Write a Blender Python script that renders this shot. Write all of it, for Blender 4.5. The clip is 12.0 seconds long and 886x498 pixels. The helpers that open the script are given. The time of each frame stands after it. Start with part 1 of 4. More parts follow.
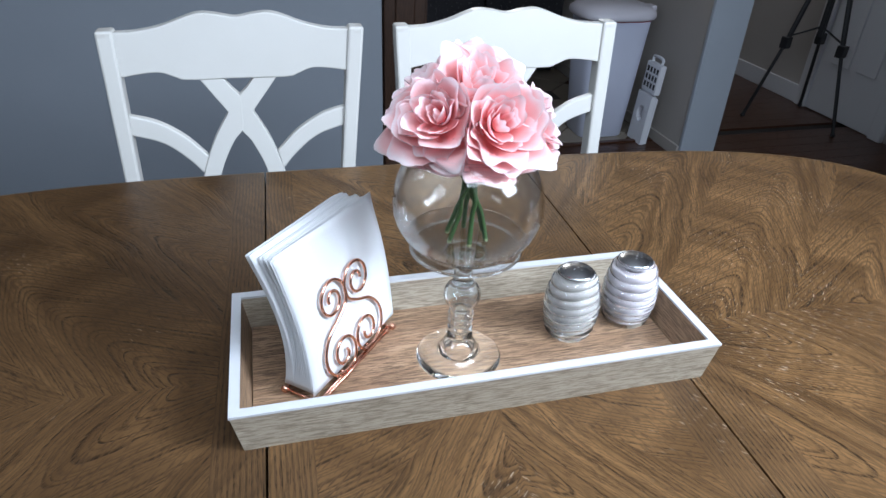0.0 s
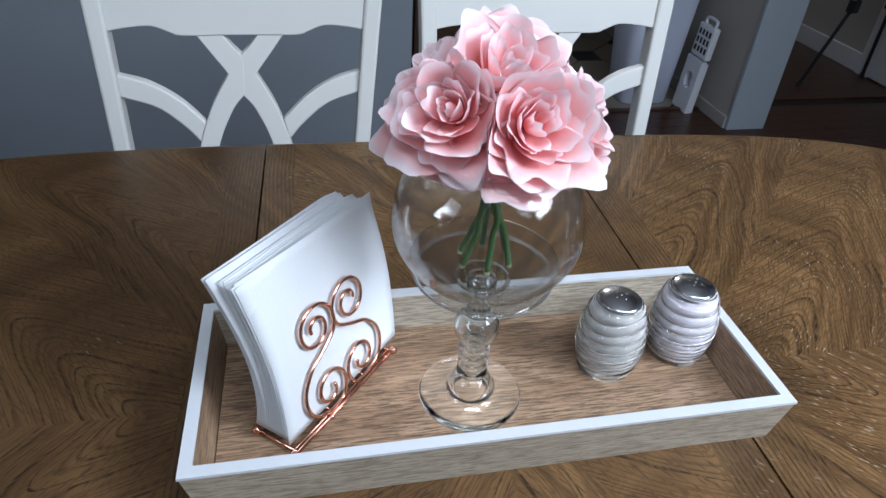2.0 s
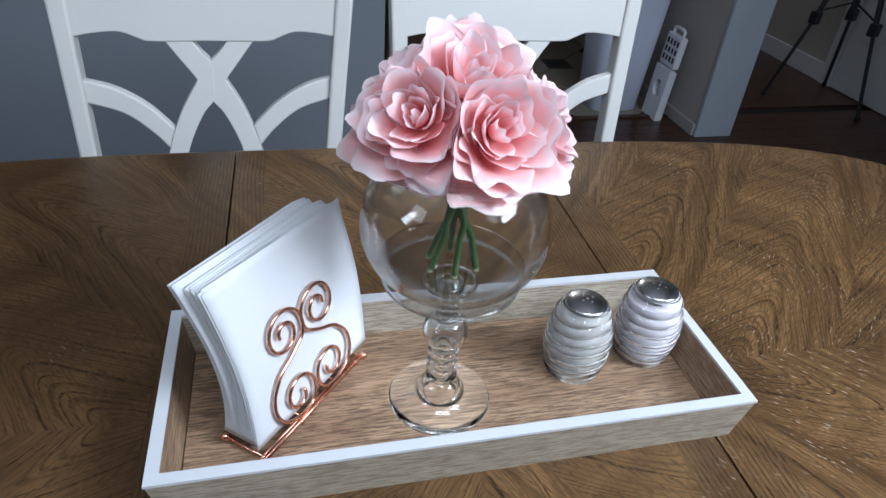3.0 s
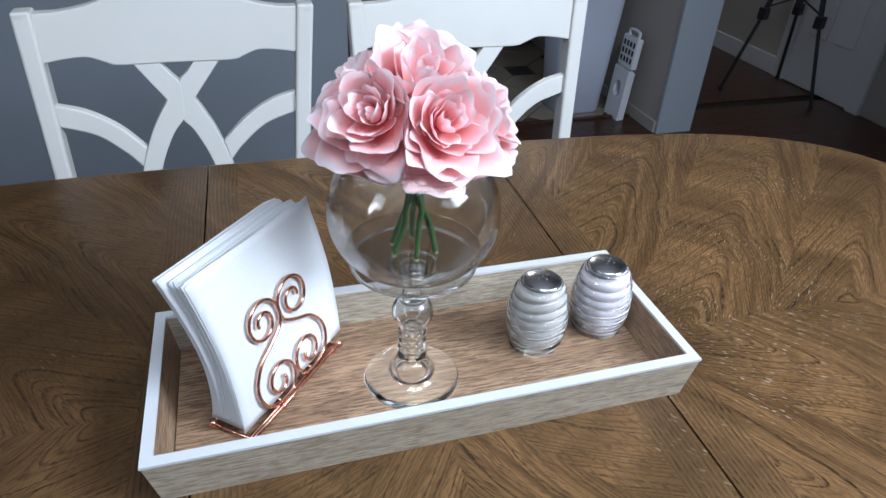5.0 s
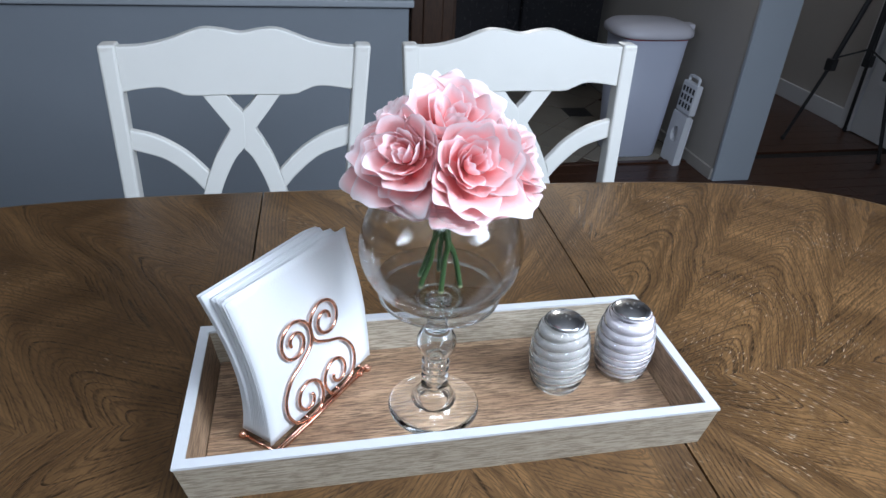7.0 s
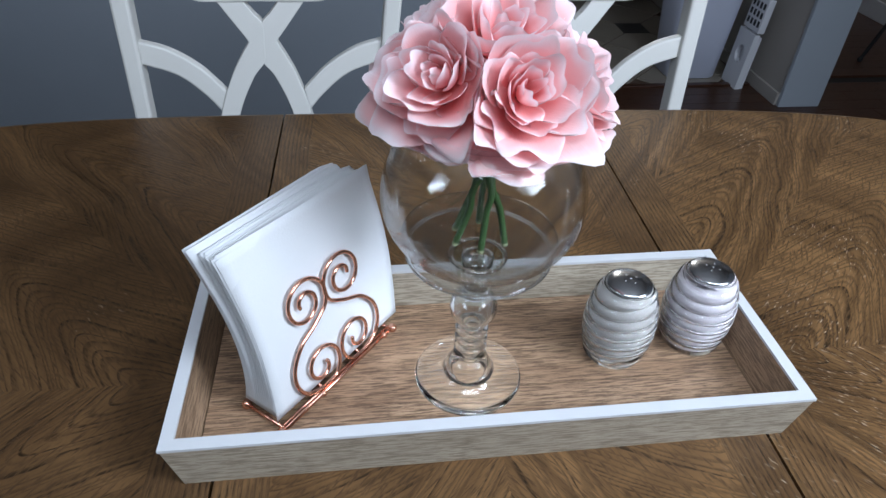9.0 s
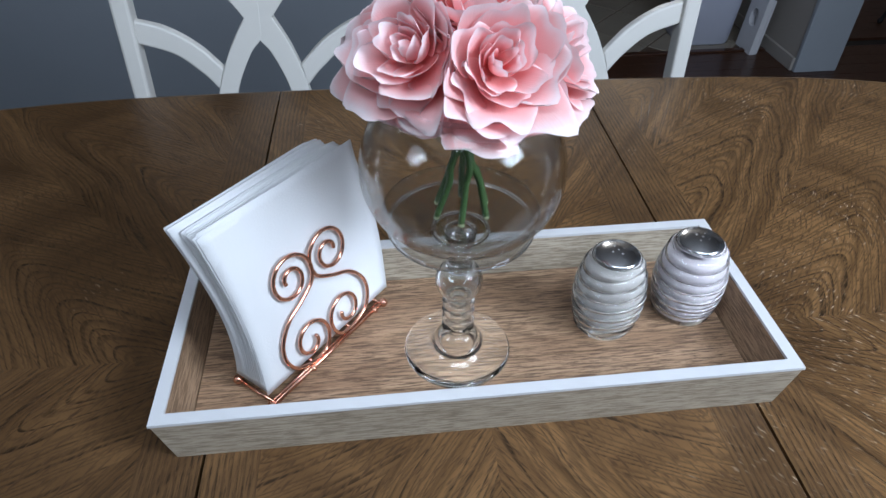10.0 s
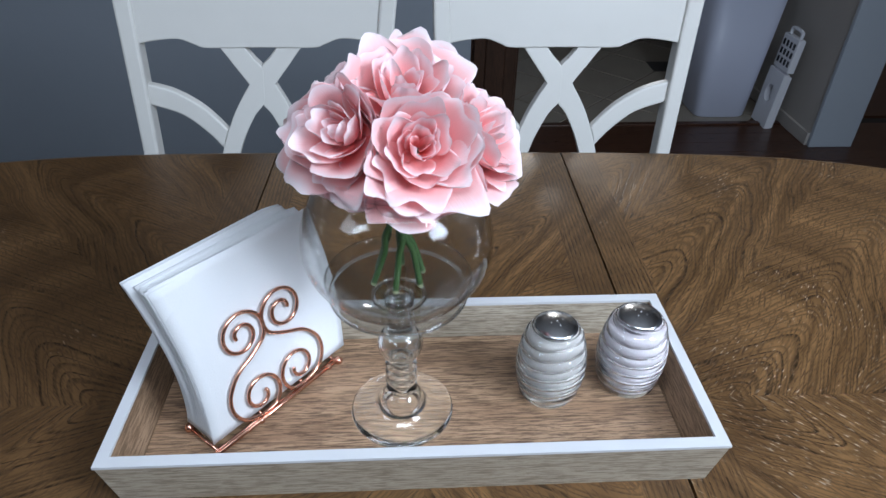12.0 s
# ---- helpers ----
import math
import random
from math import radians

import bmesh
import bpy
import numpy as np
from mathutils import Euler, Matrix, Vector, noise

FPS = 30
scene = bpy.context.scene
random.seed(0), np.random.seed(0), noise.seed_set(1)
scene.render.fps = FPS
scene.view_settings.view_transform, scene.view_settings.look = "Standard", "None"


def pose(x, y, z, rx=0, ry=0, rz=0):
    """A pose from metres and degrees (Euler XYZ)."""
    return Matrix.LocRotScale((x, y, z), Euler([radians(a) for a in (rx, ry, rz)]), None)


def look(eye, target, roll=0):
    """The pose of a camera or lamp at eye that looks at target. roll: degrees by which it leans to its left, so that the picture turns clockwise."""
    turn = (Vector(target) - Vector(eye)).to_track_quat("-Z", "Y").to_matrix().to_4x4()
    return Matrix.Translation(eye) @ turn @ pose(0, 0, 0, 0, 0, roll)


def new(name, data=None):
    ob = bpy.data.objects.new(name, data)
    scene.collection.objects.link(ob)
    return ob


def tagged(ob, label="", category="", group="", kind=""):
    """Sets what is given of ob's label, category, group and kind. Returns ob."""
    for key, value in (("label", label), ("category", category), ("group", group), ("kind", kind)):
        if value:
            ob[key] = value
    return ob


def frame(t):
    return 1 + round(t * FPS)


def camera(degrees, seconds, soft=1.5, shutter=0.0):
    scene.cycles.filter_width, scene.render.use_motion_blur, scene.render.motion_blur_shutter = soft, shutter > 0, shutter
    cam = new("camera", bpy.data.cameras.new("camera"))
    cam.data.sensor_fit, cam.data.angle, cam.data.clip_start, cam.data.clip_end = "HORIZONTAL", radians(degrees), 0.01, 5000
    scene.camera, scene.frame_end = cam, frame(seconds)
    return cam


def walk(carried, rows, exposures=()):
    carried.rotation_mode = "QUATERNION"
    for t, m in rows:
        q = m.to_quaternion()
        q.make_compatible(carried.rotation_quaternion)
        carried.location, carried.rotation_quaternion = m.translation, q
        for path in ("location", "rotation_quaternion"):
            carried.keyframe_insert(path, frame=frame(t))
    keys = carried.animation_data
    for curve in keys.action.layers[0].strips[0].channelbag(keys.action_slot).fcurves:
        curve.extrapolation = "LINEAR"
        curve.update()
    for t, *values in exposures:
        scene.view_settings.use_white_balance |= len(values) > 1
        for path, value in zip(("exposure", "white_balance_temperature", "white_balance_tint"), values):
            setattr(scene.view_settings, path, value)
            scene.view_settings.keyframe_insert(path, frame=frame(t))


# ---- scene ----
cam = camera(68.5, 12.0)
PATH = [
    (0, (-0.169, -0.405, 1.205), (0.29, 1.235, 0.157), 2.6),
    (0.5, (-0.139, -0.332, 1.196), (0.252, 1.319, 0.137), 2.9),
    (1, (-0.133, -0.3, 1.184), (0.198, 1.3, 0.03), 3.1),
    (1.5, (-0.13, -0.286, 1.181), (0.19, 1.284, -0.016), 3.3),
    (2, (-0.126, -0.282, 1.184), (0.237, 1.302, 0.018), 3.7),
    (2.5, (-0.126, -0.28, 1.183), (0.285, 1.304, 0.033), 4.5),
    (3, (-0.122, -0.288, 1.186), (0.317, 1.292, 0.042), 4.9),
    (3.5, (-0.119, -0.302, 1.191), (0.363, 1.281, 0.068), 5.4),
    (5.5, (-0.122, -0.353, 1.198), (0.386, 1.231, 0.087), 2.3),
    (6, (-0.12, -0.37, 1.213), (0.392, 1.222, 0.116), 2.7),
    (6.5, (-0.11, -0.379, 1.216), (0.316, 1.283, 0.188), 2.3),
    (8.5, (-0.102, -0.276, 1.177), (0.184, 1.368, 0.075), 3.7),
    (9, (-0.089, -0.269, 1.173), (0.142, 1.289, -0.06), 2.5),
    (9.5, (-0.078, -0.27, 1.171), (0.111, 1.257, -0.107), 1.2),
    (10, (-0.066, -0.272, 1.173), (0.111, 1.243, -0.121), 0.4),
    (10.5, (-0.041, -0.28, 1.183), (0.139, 1.271, -0.067), -0.2),
    (11, (-0.025, -0.285, 1.187), (0.146, 1.296, -0.025), -0.5),
    (11.5, (-0.005, -0.288, 1.19), (0.135, 1.318, 0.006), -1.2),
    (12, (-0.005, -0.295, 1.198), (0.099, 1.331, 0.039), 1.1),
]
walk(cam, [(t, look(eye, target, roll)) for t, eye, target, roll in PATH],
     [(0, 0.30), (0.5, 0.20), (1.5, -0.08), (2.5, -0.12), (3.5, -0.08), (5.5, 0.12), (6.5, 0.10), (8.5, -0.05), (9.5, -0.26), (12, -0.26)])

# ---- light ----
world = bpy.data.worlds.new("world")
scene.world = world
world.use_nodes = True
bg = world.node_tree.nodes["Background"]
bg.inputs["Color"].default_value = (0.75, 0.85, 1.0, 1)
bg.inputs["Strength"].default_value = 0.04


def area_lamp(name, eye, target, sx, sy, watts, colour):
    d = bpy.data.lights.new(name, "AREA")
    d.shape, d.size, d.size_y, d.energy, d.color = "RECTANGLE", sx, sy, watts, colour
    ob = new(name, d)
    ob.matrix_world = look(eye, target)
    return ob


COOL = (0.72, 0.84, 1.0)
# two unseen area lamps in mid-room, no windows; they give the bowl's square glints
area_lamp("window_light", (-1.75, -0.60, 2.0), (0, 0.1, 0.9), 0.62, 0.62, 8, COOL)
area_lamp("window_light", (1.05, -0.64, 1.75), (0, 0.1, 0.9), 0.56, 0.56, 39, COOL)
area_lamp("dining_ceiling_light", (0.10, -0.60, 2.42), (0.08, -0.1, 0.8), 1.1, 0.9, 36, COOL)
# unseen lamp near the kitchen ceiling, added to brighten the floor tiles
area_lamp("kitchen_ceiling_light", (0.9, 4.3, 2.4), (0.9, 3.0, 0), 0.6, 0.6, 60, (0.95, 0.93, 0.90))
# no lamp is known in the hallway; this fill is added to lift its door
area_lamp("hallway_ceiling_light", (2.25, 3.6, 2.4), (2.4, 2.9, 0), 0.4, 0.4, 6, (0.85, 0.90, 1.0))

# ---- materials ----
TOP = 0.76          # table top
TRAY = TOP + 0.008  # floor of the tray


class Nodes:
    """A short way to write a node material."""

    def __init__(self, name):
        self.mat = bpy.data.materials.new(name)
        self.mat.use_nodes = True
        self.t = self.mat.node_tree
        self.b = self.t.nodes["Principled BSDF"]
        self.out = self.t.nodes["Material Output"]

    def n(self, kind, **kw):
        nd = self.t.nodes.new(kind)
        for k, v in kw.items():
            if k in nd.inputs:
                self.put(nd.inputs[k], v)
        return nd

    def put(self, sock, v):
        if hasattr(v, "is_output"):
            self.t.links.new(v, sock)
        else:
            sock.default_value = v

    def math(self, op, a, b=0.0, c=0.0):
        nd = self.t.nodes.new("ShaderNodeMath")
        nd.operation = op
        for s, v in zip(nd.inputs, (a, b, c)):
            self.put(s, v)
        return nd.outputs[0]

    def coords(self, kind="Object"):
        return self.t.nodes.new("ShaderNodeTexCoord").outputs[kind]

    def mapping(self, vec, scale=(1, 1, 1), rot=(0, 0, 0), loc=(0, 0, 0)):
        nd = self.t.nodes.new("ShaderNodeMapping")
        self.put(nd.inputs["Vector"], vec)
        nd.inputs["Scale"].default_value = scale
        nd.inputs["Rotation"].default_value = [radians(a) for a in rot]
        nd.inputs["Location"].default_value = loc
        return nd.outputs[0]

    def noise(self, vec, scale, detail=3.0, rough=0.5, distort=0.0):
        nd = self.t.nodes.new("ShaderNodeTexNoise")
        self.put(nd.inputs["Vector"], vec)
        nd.inputs["Scale"].default_value = scale
        nd.inputs["Detail"].default_value = detail
        nd.inputs["Roughness"].default_value = rough
        nd.inputs["Distortion"].default_value = distort
        return nd.outputs[0]

    def ramp(self, fac, *stops):
        nd = self.t.nodes.new("ShaderNodeValToRGB")
        self.put(nd.inputs[0], fac)
        e = nd.color_ramp.elements
        while len(e) < len(stops):
            e.new(0.5)
        for el, (p, c) in zip(e, stops):
            el.position = p
            el.color = (*c, 1) if isinstance(c, tuple) else (c, c, c, 1)
        return nd.outputs[0]

    def mix(self, fac, a, b, mode="MIX"):
        nd = self.t.nodes.new("ShaderNodeMix")
        nd.data_type, nd.blend_type = "RGBA", mode
        self.put(nd.inputs[0], fac)
        for s, v in ((nd.inputs[6], a), (nd.inputs[7], b)):
            self.put(s, (*v, 1) if isinstance(v, tuple) and len(v) == 3 else v)
        return nd.outputs[2]

    def bump(self, height, strength=0.2, dist=0.001):
        nd = self.t.nodes.new("ShaderNodeBump")
        self.put(nd.inputs["Height"], height)
        nd.inputs["Strength"].default_value = strength
        nd.inputs["Distance"].default_value = dist
        self.put(self.b.inputs["Normal"], nd.outputs[0])

    def set(self, **kw):
        for k, v in kw.items():
            k = k.replace("_", " ")
            if isinstance(v, tuple) and len(v) == 3:
                v = (*v, 1)
            self.put(self.b.inputs[k], v)
        return self.mat


def plain(name, colour, rough=0.5, metal=0.0, vary=0.06, grain=60.0, bump=0.05, coat=0.0):
    """A painted, plastic or metal surface with faint mottling and relief."""
    m = Nodes(name)
    co = m.coords()
    big = m.noise(co, 6.0, 4)
    fine = m.noise(co, grain, 3)
    dark = tuple(c * (1 - 2 * vary) for c in colour)
    m.set(Base_Color=m.mix(big, dark, colour), Metallic=metal,
          Roughness=m.math("MULTIPLY_ADD", fine, 0.15, rough - 0.07), Coat_Weight=coat)
    m.bump(fine, bump)
    return m.mat


def oak_veneer():
    """Four-way matched oak veneer, dark pores along the grain, satin lacquer with worn flecks."""
    m = Nodes("oak_veneer")
    pos = m.coords()
    sep = m.n("ShaderNodeSeparateXYZ", Vector=pos)
    x, y = sep.outputs[0], sep.outputs[1]
    ax = m.math("ABSOLUTE", m.math("SUBTRACT", x, 0.003))
    ay = m.math("ABSOLUTE", m.math("SUBTRACT", y, 0.092))
    leaf = m.math("LESS_THAN", ax, 0.207)
    # distance from the seam, on either side of it
    sx = m.math("ABSOLUTE", m.math("SUBTRACT", ax, 0.207))
    gx = m.math("SUBTRACT", ax, m.math("MULTIPLY_ADD", leaf, -0.207, 0.207))
    strip = m.math("LESS_THAN", sx, m.math("MULTIPLY_ADD", leaf, -0.006, 0.046))
    quad = m.math("ADD", m.math("MULTIPLY", m.math("GREATER_THAN", x, 0.003), 5.0), m.math("MULTIPLY_ADD", leaf, 3.1, m.math("MULTIPLY", m.math("GREATER_THAN", y, 0.092), 0.06)))
    vx = m.n("ShaderNodeCombineXYZ", X=gx, Y=ay, Z=quad).outputs[0]
    wob = m.noise(vx, 3.2, 2, 0.5)
    wob2 = m.noise(vx, 11.0, 3, 0.55)
    a = radians(43)
    u = m.math("ADD", m.math("MULTIPLY", gx, math.cos(a)), m.math("MULTIPLY", ay, math.sin(a)))
    v = m.math("SUBTRACT", m.math("MULTIPLY", gx, math.sin(a)), m.math("MULTIPLY", ay, math.cos(a)))
    v = m.math("ADD", v, m.math("MULTIPLY_ADD", wob, 0.07, -0.035))
    cell = m.math("FLOOR", m.math("MULTIPLY_ADD", v, 1 / 0.148, 10.22))
    loc = m.math("SUBTRACT", m.math("FRACT", m.math("MULTIPLY_ADD", v, 1 / 0.148, 10.22)), 0.5)
    vp = m.math("MULTIPLY", loc, 0.148)
    arch = m.math("SQRT", m.math("MULTIPLY_ADD", vp, vp, 0.00012))
    pace = m.math("MULTIPLY_ADD", m.math("SINE", m.math("MULTIPLY", cell, 2.7)), 12.0, 62.0)
    f = m.math("ADD", m.math("MULTIPLY", u, pace), m.math("MULTIPLY", arch, 215.0))
    uneven = m.noise(m.n("ShaderNodeCombineXYZ", X=m.math("MULTIPLY", u, 2.0), Y=m.math("MULTIPLY", f, 0.35), Z=quad).outputs[0], 1.0, 2)
    turns = m.math("ADD", m.math("MULTIPLY_ADD", uneven, 4.5, f), m.math("MULTIPLY_ADD", wob2, 2.0, m.math("MULTIPLY", wob, 6.0)))
    rings = m.math("FRACT", turns)
    pick = m.t.nodes.new("ShaderNodeTexWhiteNoise")
    pick.noise_dimensions = "1D"
    m.put(pick.inputs["W"], m.math("FLOOR", turns))
    bold = m.ramp(pick.outputs[0], (0.0, 0.40), (0.8, 1.0))
    # the straight strips beside the seams run along them
    lines = m.math("FRACT", m.math("MULTIPLY_ADD", sx, 210.0, m.math("MULTIPLY", wob, 5.0)))
    grain = m.mix(strip, m.n("ShaderNodeCombineXYZ", X=rings, Y=rings, Z=rings).outputs[0],
                  m.n("ShaderNodeCombineXYZ", X=lines, Y=lines, Z=lines).outputs[0])
    gs = m.n("ShaderNodeSeparateColor", Color=grain).outputs[0]
    # short pores stretched along the grain
    pore_vec = m.n("ShaderNodeCombineXYZ", X=m.math("MULTIPLY", u, 60.0), Y=m.math("MULTIPLY_ADD", v, 560.0, m.math("MULTIPLY", f, 0.8)), Z=quad).outputs[0]
    pore_strip = m.n("ShaderNodeCombineXYZ", X=m.math("MULTIPLY", ay, 60.0), Y=m.math("MULTIPLY", sx, 620.0), Z=quad).outputs[0]
    pore = m.noise(m.mix(strip, pore_vec, pore_strip), 1.0, 3, 0.6)
    late = m.math("MULTIPLY", bold, m.ramp(gs, (0.0, 0.0), (0.42, 0.0), (0.64, 0.75), (0.84, 1.0), (0.98, 0.0)))
    dark = m.math("MULTIPLY", late, m.ramp(pore, (0.42, 0.05), (0.54, 1.0)))
    tone = m.noise(vx, 5.0, 4, 0.6)
    streak = m.noise(m.n("ShaderNodeCombineXYZ", X=m.math("MULTIPLY", u, 3.0), Y=m.math("MULTIPLY_ADD", v, 30.0, m.math("MULTIPLY", f, 0.16)), Z=quad).outputs[0], 1.0, 3, 0.6)
    base = m.mix(m.ramp(streak, (0.30, 0.0), (0.68, 1.0)), (0.064, 0.031, 0.0115), (0.255, 0.137, 0.056))
    base = m.mix(m.math("MULTIPLY", tone, 0.5), base, (0.105, 0.058, 0.026))
    # the left end board is mixed part way to a darker brown
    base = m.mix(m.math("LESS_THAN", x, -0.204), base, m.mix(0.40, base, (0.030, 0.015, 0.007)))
    base = m.mix(m.math("MULTIPLY", strip, 0.35), base, (0.085, 0.048, 0.024))
    col = m.mix(m.math("MULTIPLY", dark, 0.96), base, (0.012, 0.0065, 0.0035))
    col = m.mix(m.math("MULTIPLY", m.ramp(pore, (0.36, 1.0), (0.50, 0.0)), 0.75), col, (0.040, 0.021, 0.011))
    # worn pale flecks, in a few patches
    patch = m.ramp(m.math("ADD", m.noise(pos, 7.0, 3), m.math("MULTIPLY", m.math("GREATER_THAN", x, 0.2), 0.07)), (0.58, 0.0), (0.70, 1.0))
    fleck = m.ramp(m.noise(m.n("ShaderNodeCombineXYZ", X=m.math("MULTIPLY", u, 90.0), Y=m.math("MULTIPLY", v, 420.0), Z=quad).outputs[0], 1.0, 3), (0.62, 0.0), (0.70, 1.0))
    worn = m.math("MULTIPLY", patch, fleck)
    col = m.mix(m.math("MULTIPLY", worn, 0.65), col, (0.50, 0.40, 0.30))
    m.set(Base_Color=col, Roughness=m.math("MULTIPLY_ADD", tone, 0.12, m.math("MULTIPLY_ADD", worn, 0.3, 0.27)), Specular_IOR_Level=0.30)
    m.bump(m.math("SUBTRACT", 1.0, m.math("MULTIPLY", dark, 0.8)), 0.35, 0.0006)
    return m.mat


def straight_wood(name, pale, deep, line, axis="X", scale=1.0, rough=0.55, random=0.0):
    """Straight-grained solid wood, grain along one axis of the object."""
    m = Nodes(name)
    co = m.coords()
    long, cross = 7.0 * scale, 95.0 * scale
    sc = {"X": (long, cross, cross), "Y": (cross, long, cross), "Z": (cross, cross, long)}[axis]
    info = m.t.nodes.new("ShaderNodeObjectInfo")
    shift = m.n("ShaderNodeVectorMath")
    shift.operation = "ADD"
    m.put(shift.inputs[0], co)
    m.put(shift.inputs[1], m.n("ShaderNodeCombineXYZ", X=m.math("MULTIPLY", info.outputs["Random"], 7 * random),
                               Y=m.math("MULTIPLY", info.outputs["Random"], 3 * random)).outputs[0])
    v = shift.outputs[0]
    broad = m.noise(m.mapping(v, tuple(s * 0.42 for s in sc)), 1.0, 5, 0.68, 0.6)
    fine = m.noise(m.mapping(v, tuple(s * 5 for s in sc)), 1.0, 4, 0.7)
    knot = m.noise(v, 14.0 * scale, 3)
    col = m.mix(m.ramp(broad, (0.26, 0.0), (0.70, 1.0)), deep, pale)
    band = m.noise(m.mapping(v, tuple(0.9 if s < 50 else s * 0.22 for s in sc)), 1.0, 2)
    col = m.mix(m.ramp(band, (0.45, 0.0), (0.68, 0.55)), col, deep)
    col = m.mix(m.math("MULTIPLY", m.ramp(fine, (0.42, 1.0), (0.55, 0.0)), 0.85), col, line)
    col = m.mix(m.math("MULTIPLY", knot, 0.35), col, deep)
    if random:
        col = m.mix(m.math("MULTIPLY", info.outputs["Random"], 0.45), col, deep)
    m.set(Base_Color=col, Roughness=m.math("MULTIPLY_ADD", fine, 0.2, rough - 0.1))
    m.bump(fine, 0.25, 0.0006)
    return m.mat


def chair_paint():
    m = Nodes("distressed_white_paint")
    co = m.coords()
    big = m.noise(co, 7.0, 4)
    fine = m.noise(co, 120.0, 3)
    speck = m.ramp(m.noise(co, 75.0, 2, 0.4), (0.78, 0.0), (0.81, 1.0))
    col = m.mix(big, (0.54, 0.53, 0.50), (0.61, 0.60, 0.575))
    col = m.mix(m.math("MULTIPLY", speck, 0.8), col, (0.22, 0.16, 0.10))
    # paint rubbed through to brown along the sharp edges
    edge = m.ramp(m.t.nodes.new("ShaderNodeNewGeometry").outputs["Pointiness"], (0.54, 0.0), (0.62, 1.0))
    rub = m.ramp(m.noise(co, 38.0, 3), (0.46, 0.0), (0.60, 0.75))
    col = m.mix(m.math("MULTIPLY", edge, rub), col, (0.20, 0.13, 0.08))
    m.set(Base_Color=col, Roughness=m.math("MULTIPLY_ADD", fine, 0.15, 0.36))
    m.bump(fine, 0.06)
    return m.mat


def glass(name, colour=(1, 1, 1), rough=0.0, ior=1.46):
    m = Nodes(name)
    m.set(Base_Color=colour, Roughness=rough, IOR=ior, Transmission_Weight=1.0)
    return m.mat


def sheet_glass(name, face, edge):
    """Thin blown glass: clear, with a gloss that grows at grazing view."""
    m = Nodes(name)
    lw = m.n("ShaderNodeLayerWeight", Blend=0.5)
    fac = m.math("MULTIPLY_ADD", m.math("POWER", lw.outputs["Facing"], 2.6), edge, face)
    gl = m.n("ShaderNodeBsdfGlossy", Roughness=0.02)
    tr = m.n("ShaderNodeBsdfTransparent", Color=(0.985, 0.99, 0.99, 1))
    mx = m.t.nodes.new("ShaderNodeMixShader")
    m.t.links.new(fac, mx.inputs[0])
    m.t.links.new(tr.outputs[0], mx.inputs[1])
    m.t.links.new(gl.outputs[0], mx.inputs[2])
    m.t.links.new(mx.outputs[0], m.out.inputs[0])
    return m.mat


def petal_cloth():
    """Thin pink fabric, deeper at the base of the petal, almost white at its edge."""
    m = Nodes("petal_fabric")
    uv = m.coords("UV")
    sep = m.n("ShaderNodeSeparateXYZ", Vector=uv)
    blot = m.noise(m.coords(), 45.0, 3)
    v = m.math("ADD", sep.outputs[1], m.math("MULTIPLY_ADD", blot, 0.30, -0.17))
    col = m.ramp(v, (0.0, (0.98, 0.27, 0.26)), (0.42, (0.98, 0.42, 0.41)), (0.76, (0.98, 0.61, 0.615)), (0.95, (0.97, 0.88, 0.91)))
    vein = m.noise(m.mapping(uv, (60, 3, 1)), 1.0, 3)
    col = m.mix(m.math("MULTIPLY", vein, 0.10), col, (0.96, 0.42, 0.44))
    m.set(Base_Color=col, Roughness=0.75)
    m.bump(vein, 0.25, 0.0008)
    tr = m.n("ShaderNodeBsdfTranslucent", Color=col)
    mx = m.t.nodes.new("ShaderNodeMixShader")
    mx.inputs[0].default_value = 0.32
    m.t.links.new(m.b.outputs[0], mx.inputs[1])
    m.t.links.new(tr.outputs[0], mx.inputs[2])
    m.t.links.new(mx.outputs[0], m.out.inputs[0])
    return m.mat


def paper():
    m = Nodes("napkin_paper")
    co = m.coords()
    emboss = m.noise(co, 700.0, 2)
    fold = m.noise(co, 14.0, 3)
    m.set(Base_Color=m.mix(fold, (0.60, 0.61, 0.63), (0.65, 0.66, 0.67)), Roughness=0.9)
    m.bump(m.math("MULTIPLY_ADD", fold, 2.0, m.math("MULTIPLY", emboss, 0.3)), 0.3, 0.002)
    return m.mat


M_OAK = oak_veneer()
M_GAP = plain("dark_gap", (0.012, 0.008, 0.006), 0.8)
M_EDGE = straight_wood("oak_edge", (0.17, 0.095, 0.045), (0.10, 0.055, 0.026), (0.03, 0.017, 0.009), "X", 1.0, 0.35)
M_TRAY = straight_wood("tray_boards", (0.58, 0.39, 0.25), (0.22, 0.122, 0.068), (0.05, 0.027, 0.015), "X", 1.5, 0.55)
M_TRAYY = straight_wood("tray_end_boards", (0.46, 0.31, 0.20), (0.26, 0.16, 0.095), (0.09, 0.052, 0.03), "Y", 1.5, 0.55)
M_TRAYOUT = straight_wood("tray_outer_boards", (0.52, 0.455, 0.36), (0.38, 0.32, 0.245), (0.17, 0.13, 0.09), "X", 1.5, 0.6)
M_RIM = plain("white_rim_paint", (0.60, 0.61, 0.63), 0.5, vary=0.03)
M_CHAIR = chair_paint()
M_GLASS = glass("clear_glass", (0.88, 0.92, 0.94))
M_THIN = sheet_glass("sheet_glass", 0.018, 0.70)
M_WATER = sheet_glass("water_surface", 0.06, 0.85)
M_SHAKER = glass("shaker_glass", (0.98, 0.98, 0.99), 0.01, 1.40)
M_CHROME = plain("chrome", (0.55, 0.56, 0.58), 0.20, 1.0, 0.02, 200, 0.02)
